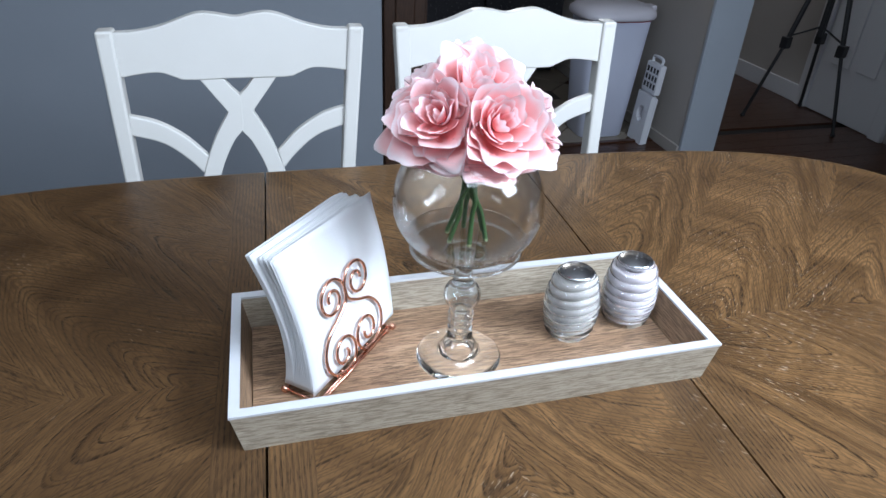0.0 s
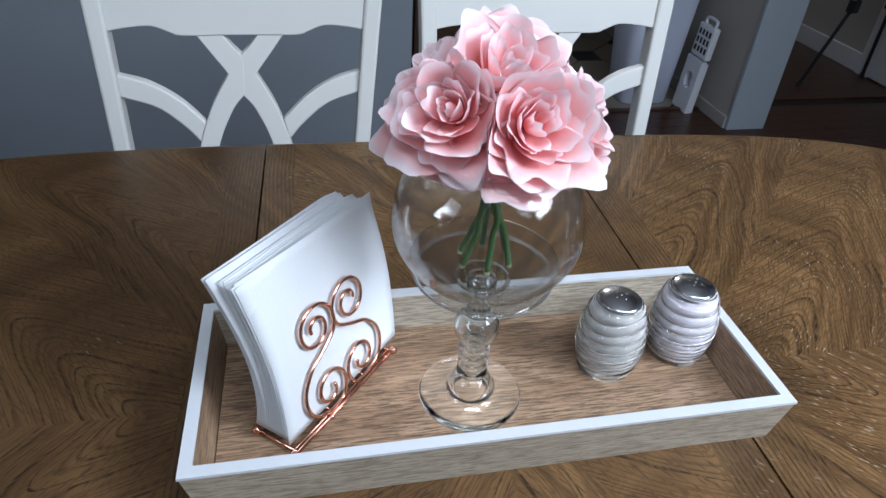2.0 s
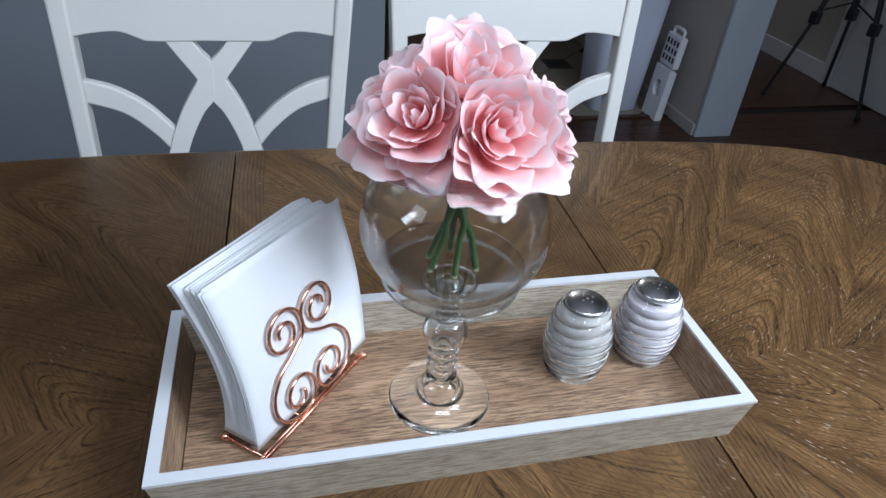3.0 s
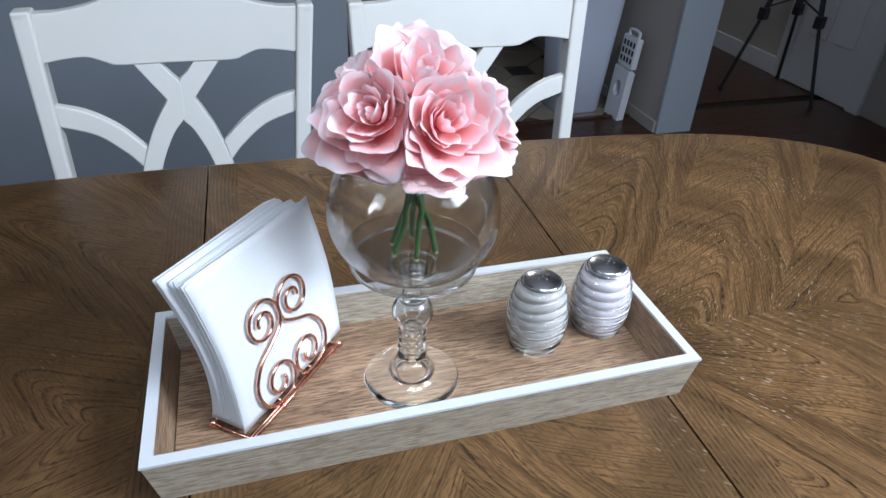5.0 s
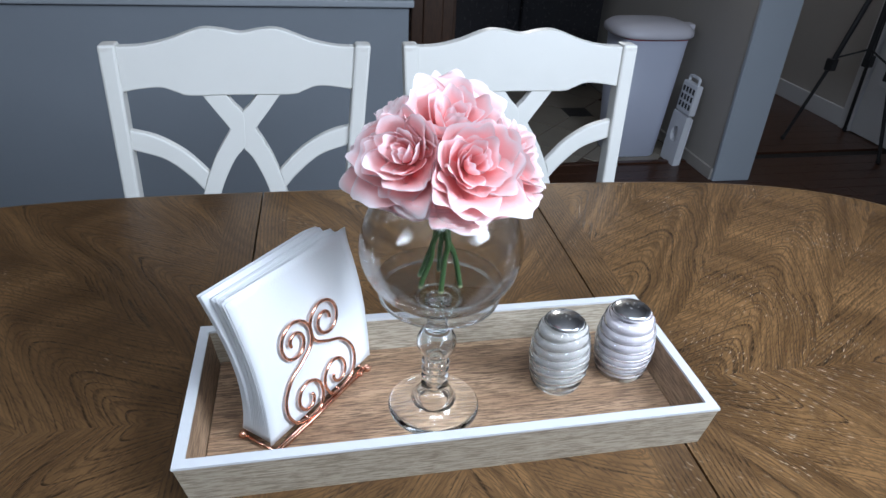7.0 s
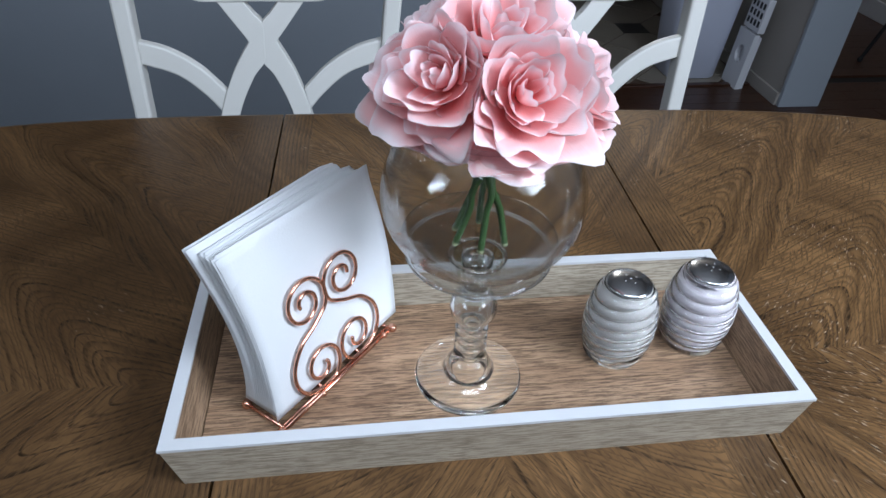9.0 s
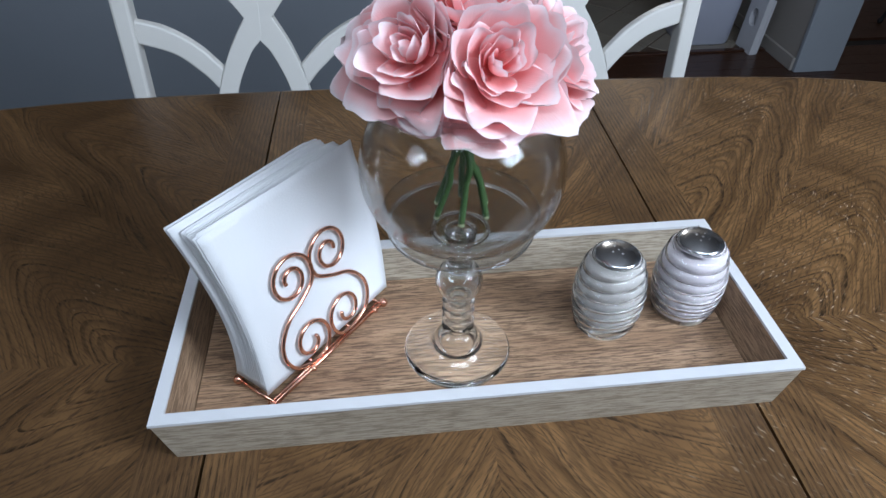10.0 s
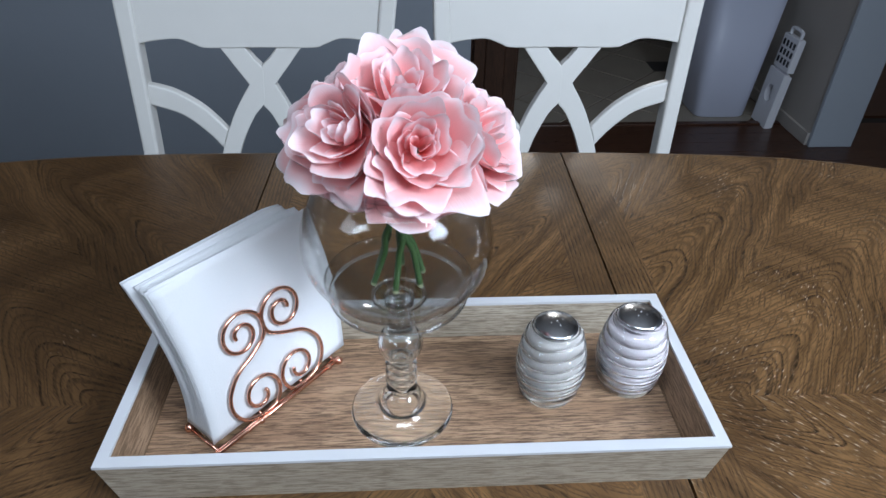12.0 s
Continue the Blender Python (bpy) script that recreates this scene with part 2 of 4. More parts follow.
M_HOLE = plain("hole", (0.75, 0.75, 0.76), 0.5, 0.6)
M_COPPER = plain("rose_copper", (0.83, 0.44, 0.32), 0.18, 1.0, 0.04, 200, 0.02)
M_SALT = plain("salt", (0.26, 0.25, 0.235), 0.9, vary=0.06, grain=900, bump=0.4)
M_SALTPALE = plain("pale_salt", (0.38, 0.355, 0.37), 0.9, vary=0.10, grain=900, bump=0.4)
M_PETAL = petal_cloth()
M_STEM = plain("stem_plastic", (0.04, 0.092, 0.026), 0.45, vary=0.12, grain=200)
M_CUT = plain("cut_stem_plastic", (0.30, 0.34, 0.20), 0.5)
M_PAPER = paper()
M_WALL = plain("blue_grey_wall_paint", (0.245, 0.272, 0.308), 0.7, vary=0.04)
M_CAP = plain("wall_cap_paint", (0.36, 0.39, 0.43), 0.5, vary=0.04)
M_BEIGE = plain("beige_wall_paint", (0.40, 0.37, 0.34), 0.75, vary=0.04)
M_WHITEWALL = plain("pale_blue_wall_paint", (0.38, 0.42, 0.47), 0.7, vary=0.03)
M_DOOR = plain("white_door_paint", (0.62, 0.62, 0.64), 0.5, vary=0.03)
M_CEIL = plain("ceiling_paint", (0.75, 0.75, 0.75), 0.9, vary=0.02)
M_PLANK = straight_wood("hardwood_floor", (0.11, 0.048, 0.024), (0.055, 0.022, 0.012), (0.025, 0.011, 0.007), "X", 0.6, 0.3, 1.0)
M_DARKWOOD = straight_wood("dark_cabinet_wood", (0.085, 0.04, 0.022), (0.04, 0.019, 0.011), (0.015, 0.008, 0.005), "Z", 1.0, 0.4)
M_TILE = plain("cream_floor_tile", (0.33, 0.29, 0.24), 0.35, vary=0.14, grain=30)
M_TILEDARK = plain("slate_tile", (0.055, 0.05, 0.05), 0.4, vary=0.15, grain=30)
M_GROUT = plain("grout", (0.10, 0.065, 0.045), 0.9)
M_BIN = plain("bin_plastic", (0.55, 0.58, 0.70), 0.4, vary=0.03)
M_LID = plain("bin_lid_plastic", (0.66, 0.64, 0.70), 0.35, vary=0.03)
M_REDBAG = plain("red_tie", (0.45, 0.05, 0.06), 0.5)
M_STOOL = plain("stool_plastic", (0.72, 0.73, 0.77), 0.4, vary=0.03)
M_BLACK = plain("black_metal", (0.02, 0.02, 0.022), 0.4)
M_APPL = plain("black_appliance", (0.022, 0.022, 0.026), 0.25)

# ---- mesh helpers ----


def part(name, bm, mat, parent=None, label="", smooth=False):
    me = bpy.data.meshes.new(name)
    bmesh.ops.recalc_face_normals(bm, faces=bm.faces[:])
    if smooth:
        for f in bm.faces:
            f.smooth = True
    bm.to_mesh(me)
    bm.free()
    me.materials.append(mat)
    ob = new(name, me)
    if parent:
        ob.parent = parent
    if label:
        ob["label"] = label
    return ob


def thing(name, m, label, category, group="", kind=""):
    ob = new(name)
    ob.empty_display_size = 0.05
    ob.matrix_world = m
    return tagged(ob, label, category, group, kind)


def box(x0, x1, y0, y1, z0, z1, bevel=0.0, bm=None):
    bm = bm or bmesh.new()
    r = bmesh.ops.create_cube(bm, size=1)
    for v in r["verts"]:
        v.co = Vector((x0 + (v.co.x + 0.5) * (x1 - x0), y0 + (v.co.y + 0.5) * (y1 - y0), z0 + (v.co.z + 0.5) * (z1 - z0)))
    if bevel:
        es = list({e for v in r["verts"] for e in v.link_edges})
        bmesh.ops.bevel(bm, geom=es, offset=bevel, segments=2, affect="EDGES", profile=0.5)
    return bm


def lathe(profile, n=64, closed=False, bm=None, c=(0, 0, 0)):
    """Turn (radius, z) pairs about the z axis. A radius of 0 makes a pole."""
    bm = bm or bmesh.new()
    rows = []
    for r, z in profile:
        if r <= 1e-6:
            rows.append([bm.verts.new((c[0], c[1], c[2] + z))])
        else:
            rows.append([bm.verts.new((c[0] + r * math.cos(2 * math.pi * i / n), c[1] + r * math.sin(2 * math.pi * i / n), c[2] + z)) for i in range(n)])
    pairs = list(zip(rows, rows[1:])) + ([(rows[-1], rows[0])] if closed else [])
    for a, b in pairs:
        for i in range(n):
            j = (i + 1) % n
            if len(a) == 1 and len(b) == 1:
                continue
            if len(a) == 1:
                bm.faces.new((a[0], b[i], b[j]))
            elif len(b) == 1:
                bm.faces.new((a[i], a[j], b[0]))
            else:
                bm.faces.new((a[i], a[j], b[j], b[i]))
    return bm


def spline(pts, per=8):
    """Catmull-Rom through the points."""
    p = [Vector(q) for q in pts]
    p = [2 * p[0] - p[1]] + p + [2 * p[-1] - p[-2]]
    out = []
    for i in range(1, len(p) - 2):
        for k in range(per):
            t = k / per
            a, b, c, d = p[i - 1:i + 3]
            out.append(0.5 * ((2 * b) + (c - a) * t + (2 * a - 5 * b + 4 * c - d) * t * t + (3 * b - a - 3 * c + d) * t ** 3))
    return out + [p[-2]]


def tube(pts, r, n=10, bm=None):
    """A round wire or rod along the points, its ends closed. r: one radius, or a function of 0..1."""
    bm = bm or bmesh.new()
    pts = [Vector(p) for p in pts]
    d0 = (pts[1] - pts[0]).normalized()
    side = d0.orthogonal().normalized()
    rings = []
    for i, p in enumerate(pts):
        d = (pts[min(i + 1, len(pts) - 1)] - pts[max(i - 1, 0)]).normalized()
        side = (side - d * side.dot(d)).normalized()
        up = d.cross(side)
        rr = r(i / (len(pts) - 1)) if callable(r) else r
        rings.append([bm.verts.new(p + rr * (math.cos(2 * math.pi * k / n) * side + math.sin(2 * math.pi * k / n) * up)) for k in range(n)])
    for a, b in zip(rings, rings[1:]):
        for k in range(n):
            bm.faces.new((a[k], a[(k + 1) % n], b[(k + 1) % n], b[k]))
    bm.faces.new(rings[0][::-1])
    bm.faces.new(rings[-1])
    return bm


def ball(c, r, bm=None, seg=16):
    bm = bm or bmesh.new()
    bmesh.ops.create_uvsphere(bm, u_segments=seg, v_segments=seg // 2, radius=r, matrix=Matrix.Translation(c))
    return bm


def ribbon(upper, lower, thick, place, bevel=0.003):
    """A board cut between two lines of (u, z), thick deep, set by place(u, z, d)."""
    bm = bmesh.new()
    n = len(upper)
    g = [[[bm.verts.new(place(*q, d)) for q in line] for line in (upper, lower)] for d in (-thick / 2, thick / 2)]
    for i in range(n - 1):
        bm.faces.new((g[0][0][i], g[0][0][i + 1], g[0][1][i + 1], g[0][1][i]))
        bm.faces.new((g[1][0][i], g[1][1][i], g[1][1][i + 1], g[1][0][i + 1]))
        bm.faces.new((g[0][0][i], g[1][0][i], g[1][0][i + 1], g[0][0][i + 1]))
        bm.faces.new((g[0][1][i], g[0][1][i + 1], g[1][1][i + 1], g[1][1][i]))
    for i in (0, n - 1):
        bm.faces.new((g[0][0][i], g[0][1][i], g[1][1][i], g[1][0][i]))
    bmesh.ops.recalc_face_normals(bm, faces=bm.faces[:])
    if bevel:
        sharp = [e for e in bm.edges if e.calc_face_angle(0) > 0.9]
        bmesh.ops.bevel(bm, geom=sharp, offset=bevel, segments=2, affect="EDGES", profile=0.5)
    return bm


# ---- the rooms ----
def structure(name, bm, mat, label, category):
    return tagged(part(name, bm, mat), label, category, kind="structure")


COLX, COLY = 1.660, 2.085
structure("floor", box(-3.2, 6, -2.6, 6, -0.12, -0.012), M_GAP, "dark subfloor under hardwood planks and tiles", "floor")
structure("ceiling", box(-3.2, 6, -2.6, 6, 2.45, 2.55), M_CEIL, "plain white ceiling over the rooms", "ceiling")
structure("wall_west", box(-3.2, -3.08, -2.6, 6, 0, 2.45), M_WALL, "blue-grey painted wall of the dining room", "wall")
structure("wall_south", box(-3.08, 6, -2.6, -2.48, 0, 2.45), M_WALL, "blue-grey painted wall of the dining room", "wall")
structure("wall_north", box(-3.08, 6, 5.88, 6, 0, 2.45), M_BEIGE, "beige painted kitchen wall", "wall")
structure("wall_half", box(-3.08, 0.215, 1.87, 1.99, 0, 0.783, 0.004), M_WALL, "blue-grey painted half wall behind the dining chairs", "half wall")
structure("trim_half_wall_cap", box(-3.08, 0.23, 1.85, 2.01, 0.785, 0.808, 0.005), M_CAP, "painted cap board on the half wall", "wall cap")
structure("wall_kitchen_side", box(COLX, COLX + 0.175, COLY + 0.004, 5.88, 0, 2.45), M_BEIGE, "beige painted wall beside the bin", "wall")
structure("wall_kitchen_end", box(COLX - 0.004, COLX + 0.179, COLY - 0.02, COLY, 0, 2.45, 0.003), M_WHITEWALL, "pale blue-white end of the wall", "wall")
structure("baseboard", box(COLX - 0.014, COLX - 0.001, COLY, 5.0, 0, 0.055, 0.003), M_BEIGE, "beige painted baseboard along the kitchen wall", "baseboard")
# out of view, added only to keep the right-hand lamp off the hallway
structure("wall_light_block", box(1.95, 2.07, -2.48, 1.1, 0, 2.45), M_WALL, "unseen blue-grey wall added to block lamp light from the hallway", "wall")
structure("wall_hall", box(2.845, 2.965, -2.48, 5.88, 0, 2.45), M_BEIGE, "dim beige hallway wall with a white door", "wall")


def hall_door():
    """A white panelled door in its casing, in the hallway wall."""
    x, y0, y1 = 2.841, 2.15, 2.62
    d = thing("door_1", pose(x, y0, 0), "closed white panelled hallway door in a white casing", "door", kind="structure")
    w = y1 - y0
    part("leaf", box(-0.012, 0, 0, w, 0.006, 2.02), M_DOOR, d)
    for j in range(2):
        for z0, z1 in ((0.28, 0.85), (1.0, 1.62), (1.72, 1.9)):
            a = 0.08 + j * (w - 0.16 + 0.05) / 2
            part("panel", box(-0.021, -0.012, a, a + (w - 0.16 - 0.05) / 2, z0, z1, 0.006), M_DOOR, d)
    for a in (-0.085, w + 0.004):
        part("casing", box(-0.028, 0, a, a + 0.08, 0, 2.08, 0.006), M_DOOR, d)
    part("casing", box(-0.028, 0, -0.085, w + 0.084, 2.082, 2.16, 0.006), M_DOOR, d)


hall_door()
structure("baseboard_hall", box(2.827, 2.843, 2.71, 5.8, 0, 0.10, 0.003), M_DOOR, "white baseboard along the hallway wall", "baseboard")


def dark_cabinet():
    c = thing("tall_cabinet", pose(0.222, 1.93, 0), "dark brown stained wooden cabinet behind the half wall", "cabinet")
    part("body", box(0, 0.17, 0.02, 0.6, 0.0, 2.1, 0.003), M_DARKWOOD, c)
    door = part("door", box(0.01, 0.16, 0.0, 0.019, 0.1, 2.05, 0.004), M_DARKWOOD, c)
    part("panel", box(0.05, 0.12, -0.006, 0.0, 0.2, 1.95, 0.005), M_DARKWOOD, door)


dark_cabinet()


def fridge():
    f = thing("refrigerator", pose(0.52, 3.42, 0), "black refrigerator with two doors on the tiled kitchen floor", "refrigerator")
    part("body", box(0, 1.08, 0.06, 0.75, 0.02, 1.75, 0.01), M_APPL, f)
    for x0, x1 in ((0.005, 0.50), (0.58, 1.075)):
        d = part("door", box(x0, x1, 0, 0.055, 0.08, 1.74, 0.012), M_APPL, f)
    part("foot_grille", box(0.02, 1.06, 0.03, 0.06, 0.02, 0.075), M_BLACK, f)


fridge()


def bin_can():
    c = thing("trash_can", pose(1.405, 2.47, 0), "pale lilac-grey plastic trash can with a round-edged lid", "trash can")

    def loop(w, d, z, k=5.0, n=40):
        out = []
        for i in range(n):
            a = 2 * math.pi * i / n
            ca, sa = math.cos(a), math.sin(a)
            out.append((w * math.copysign(abs(ca) ** (2 / k), ca), d * math.copysign(abs(sa) ** (2 / k), sa), z))
        return out

    def loft(loops, close=(True, True)):
        bm = bmesh.new()
        rows = [[bm.verts.new(p) for p in l] for l in loops]
        for a, b in zip(rows, rows[1:]):
            for i in range(len(a)):
                j = (i + 1) % len(a)
                bm.faces.new((a[i], a[j], b[j], b[i]))
        bm.faces.new(rows[0][::-1])
        bm.faces.new(rows[-1])
        return bm

    part("body", loft([loop(0.112, 0.10, 0.0), loop(0.118, 0.106, 0.008), loop(0.156, 0.141, 0.565)]), M_BIN, c, smooth=True)
    part("bag_tie", loft([loop(0.158, 0.143, 0.566), loop(0.160, 0.145, 0.571)]), M_REDBAG, c)
    part("lid", loft([loop(0.185, 0.155, 0.572, 3.2), loop(0.190, 0.160, 0.581, 3.2), loop(0.188, 0.158, 0.600, 3.2), loop(0.165, 0.135, 0.621, 3.0), loop(0.08, 0.06, 0.633, 2.5)]), M_LID, c, smooth=True)
    part("hinge", box(0.175, 0.215, -0.03, 0.03, 0.580, 0.615, 0.006), M_LID, c)


bin_can()


def folding_stool():
    """A folded plastic step stool that leans on edge between the bin and the wall."""
    st = thing("folding_step_stool", pose(1.562, 2.31, 0, 0, 4, 0), "white plastic folding step stool folded up beside the bin", "step stool")
    # side leg panel with its round hand hole
    bm = bmesh.new()
    n = 24
    outer, inner = [], []
    for i in range(n):
        a = 2 * math.pi * i / n
        ca, sa = math.cos(a), math.sin(a)
        m = max(abs(ca), abs(sa))
        outer.append((0.062 * ca / m, 0.12 + 0.12 * sa / m))
        inner.append((0.032 * ca, 0.14 + 0.038 * sa))
    rows = [[bm.verts.new((x, p, q)) for p, q in l] for x, l in ((-0.012, outer), (0.012, outer), (0.012, inner), (-0.012, inner))]
    for a, b in zip(rows, rows[1:] + rows[:1]):
        for i in range(n):
            j = (i + 1) % n
            bm.faces.new((a[i], a[j], b[j], b[i]))
    part("leg_panel", bm, M_STOOL, st)
    part("leg_panel", box(0.016, 0.028, -0.058, 0.058, 0.0, 0.23, 0.003), M_STOOL, st)
    top = part("step", box(-0.006, 0.026, -0.062, 0.062, 0.245, 0.385, 0.006), M_STOOL, st)
    for i in range(4):
        for j in range(3):
            part("slot", box(-0.0075, -0.0055, -0.050 + i * 0.027, -0.036 + i * 0.027, 0.268 + j * 0.036, 0.292 + j * 0.036), M_BLACK, top)
    part("handle", tube(spline([(0.01, -0.04, 0.385), (0.01, -0.035, 0.41), (0.01, 0.035, 0.41), (0.01, 0.04, 0.385)]), 0.007), M_STOOL, st)


folding_stool()


def tripod():
    t = thing("tripod", pose(2.60, 2.45, 0, 0, 0, 12), "black camera tripod standing in the dim hallway", "tripod")
    apex = Vector((0, 0, 0.98))
    for a in (150, 265, 30):
        ca, sa = math.cos(radians(a)), math.sin(radians(a))
        foot = Vector((0.27 * ca, 0.27 * sa, 0.0))
        knee = apex.lerp(foot, 0.58)
        leg = part("leg", tube([apex + Vector((0.03 * ca, 0.03 * sa, 0)), knee], 0.013), M_BLACK, t)
        part("lower_leg", tube([knee, foot + Vector((0, 0, 0.012))], 0.009), M_BLACK, leg)
        part("clamp", box(-0.022, 0.022, -0.02, 0.02, -0.03, 0.03, 0.005), M_BLACK, leg).location = knee
        part("foot", ball(foot + Vector((0, 0, 0.013)), 0.013), M_BLACK, leg)
        part("brace", tube([Vector((0, 0, 0.5)), knee + Vector((0, 0, 0.03))], 0.005), M_BLACK, t)
    part("centre_column", tube([(0, 0, 0.45), (0, 0, 1.25)], 0.014), M_BLACK, t)
    part("head", box(-0.04, 0.04, -0.05, 0.05, 1.25, 1.33, 0.01), M_BLACK, t)


tripod()


# ---- dining chairs ----
def chair_back(u, z, d=0.0):
    """A point of the leaning chair back: u across, z up, d behind its middle."""
    zz = z - 0.795
    bow = 0.012 * (1 - (u / 0.2) ** 2) * max(0, min(1, (z - 0.7) / 0.2))
    return Vector((u, 0.664 + (0.20 * zz if zz > -0.3 else -0.06) + bow + d, z))


def dining_chair(x, twist):
    """twist: how far the slightly racked frame narrows towards the seat on one side."""
    c = thing("dining_chair", pose(x, 0, 0), "white distressed wooden dining chair with a crossed back", "chair", "chairs along the table")

    def at(u, z, d):
        return chair_back(u - twist * min(0.955 - z, 0.35) * (1 + u / 0.19), z, d)

    def lines(up, lo, n=28):
        return spline([(u, z, 0) for u, z in up], n), spline([(u, z, 0) for u, z in lo], n)

    def cut(name, up, lo, thick, bev=0.003):
        a, b = lines(up, lo)
        a, b = [(p.x, p.y) for p in a], [(p.x, p.y) for p in b]
        part(name, ribbon(a, b, thick, at, bev), M_CHAIR, c)

    up = [(-0.178, 0.949), (-0.145, 0.950), (-0.108, 0.957), (-0.06, 0.9725), (-0.03, 0.972), (0, 0.967), (0.03, 0.972), (0.06, 0.9725), (0.108, 0.957), (0.145, 0.950), (0.178, 0.949)]
    lo = [(-0.178, 0.884), (-0.15, 0.888), (-0.12, 0.889), (-0.097, 0.881), (-0.078, 0.876), (0, 0.876), (0.078, 0.876), (0.097, 0.881), (0.12, 0.889), (0.15, 0.888), (0.178, 0.884)]
    cut("crest_rail", up, lo, 0.020, 0.002)
    for s in (-1, 1):
        # upper and lower arm of the crossed splat
        cut("splat_arm", [(s * 0.061, 0.8757), (s * 0.042, 0.851), (s * 0.0228, 0.8265), (s * 0.0222, 0.8210), (s * 0.034, 0.803), (s * 0.050, 0.775), (s * 0.0685, 0.729), (s * 0.086, 0.66), (s * 0.100, 0.52)],
            [(s * 0.024, 0.8757), (s * 0.012, 0.861), (s * -0.002, 0.8455), (s * -0.003, 0.822), (s * -0.002, 0.797), (s * 0.016, 0.775), (s * 0.039, 0.729), (s * 0.058, 0.66), (s * 0.072, 0.52)], 0.0160 - 0.0003 * s, 0.0015)
        cut("side_arch", [(s * 0.178, 0.828), (s * 0.135, 0.815), (s * 0.093, 0.790), (s * 0.058, 0.757)], [(s * 0.178, 0.797), (s * 0.128, 0.780), (s * 0.092, 0.753), (s * 0.069, 0.729)], 0.0145)
        a = [(s * 0.202, 0.953), (s * 0.200, 0.85), (s * 0.197, 0.7), (s * 0.194, 0.5), (s * 0.192, 0.25), (s * 0.192, 0.0)]
        b = [(s * 0.177, 0.953), (s * 0.175, 0.85), (s * 0.172, 0.7), (s * 0.165, 0.5), (s * 0.160, 0.25), (s * 0.160, 0.0)]
        cut("back_post", a, b, 0.030, 0.004)
        part("front_leg", tube([(s * 0.18, 0.23, 0.0), (s * 0.18, 0.23, 0.43)], lambda k: 0.014 + 0.008 * k, 14), M_CHAIR, c, smooth=True)
    part("lower_rail", box(-0.165, 0.165, 0.59, 0.61, 0.47, 0.52, 0.004), M_CHAIR, c)
    part("seat", box(-0.21, 0.21, 0.20, 0.58, 0.432, 0.465, 0.012), M_CHAIR, c)
    return c


dining_chair(-0.217, 0.048)
dining_chair(0.238, 0.03)


# ---- the table ----
def dining_table():
    t = thing("dining_table", pose(0, 0, 0, 0, 0, -1.1), "brown oak veneer extending dining table with worn flecks", "dining table")
    A, B, N, XC, YC = 0.868, 0.484, 4.0, 0.003, 0.090
    gap = 0.0012

    def half(x, inset):
        q = max(0.0, 1 - abs((x - XC) / (A - inset)) ** N)
        return (B - inset) * q ** (1 / N)

    def slab(x0, x1):
        # rows across x, with an eased upper edge
        bm = bmesh.new()
        n = 64
        k = [i / n for i in range(n + 1)]
        xs = [x0 + (x1 - x0) * (math.sin(q * math.pi / 2) if x1 > 0.3 else 1 - math.cos(q * math.pi / 2) if x0 < -0.3 else q) for q in k]
        rings = []
        for inset, z in ((0.012, TOP - 0.034), (0.002, TOP - 0.030), (0.0, TOP - 0.022), (0.0, TOP - 0.010), (0.004, TOP - 0.006), (0.007, TOP - 0.0015), (0.012, TOP)):
            xi = [max(XC - A + inset, min(XC + A - inset, x)) for x in xs]
            far = [bm.verts.new((x, YC + half(x, inset), z)) for x in xi]
            near = [bm.verts.new((x, YC - half(x, inset), z)) for x in xi]
            rings.append((far, near))
        for (f0, n0), (f1, n1) in zip(rings, rings[1:]):
            for i in range(n):
                bm.faces.new((f0[i], f0[i + 1], f1[i + 1], f1[i]))
                bm.faces.new((n0[i], n1[i], n1[i + 1], n0[i + 1]))
            for e in (0, n):
                bm.faces.new((f0[e], f1[e], n1[e], n0[e]))
        for f, nn in (rings[0], rings[-1]):
            for i in range(n):
                bm.faces.new((f[i], f[i + 1], nn[i + 1], nn[i]))
        bmesh.ops.remove_doubles(bm, verts=bm.verts[:], dist=1e-5)
        return bm

    part("leaf_board", slab(-0.204 + gap, 0.210 - gap), M_OAK, t)
    part("end_board", slab(0.210 + gap, XC + A), M_OAK, t)
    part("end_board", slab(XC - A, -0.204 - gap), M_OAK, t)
    part("apron", box(-0.62, 0.62, -0.26, 0.44, TOP - 0.11, TOP - 0.036, 0.004), M_EDGE, t)
    for sx in (-1, 1):
        for sy in (-1, 1):
            part("leg", lathe([(0, 0), (0.025, 0.0), (0.03, 0.05), (0.022, 0.12), (0.038, 0.45), (0.03, 0.56), (0.045, 0.6), (0.045, TOP - 0.11), (0, TOP - 0.11)], 24, c=(sx * 0.55, YC + sy * 0.28, 0)), M_EDGE, t, smooth=True)


dining_table()


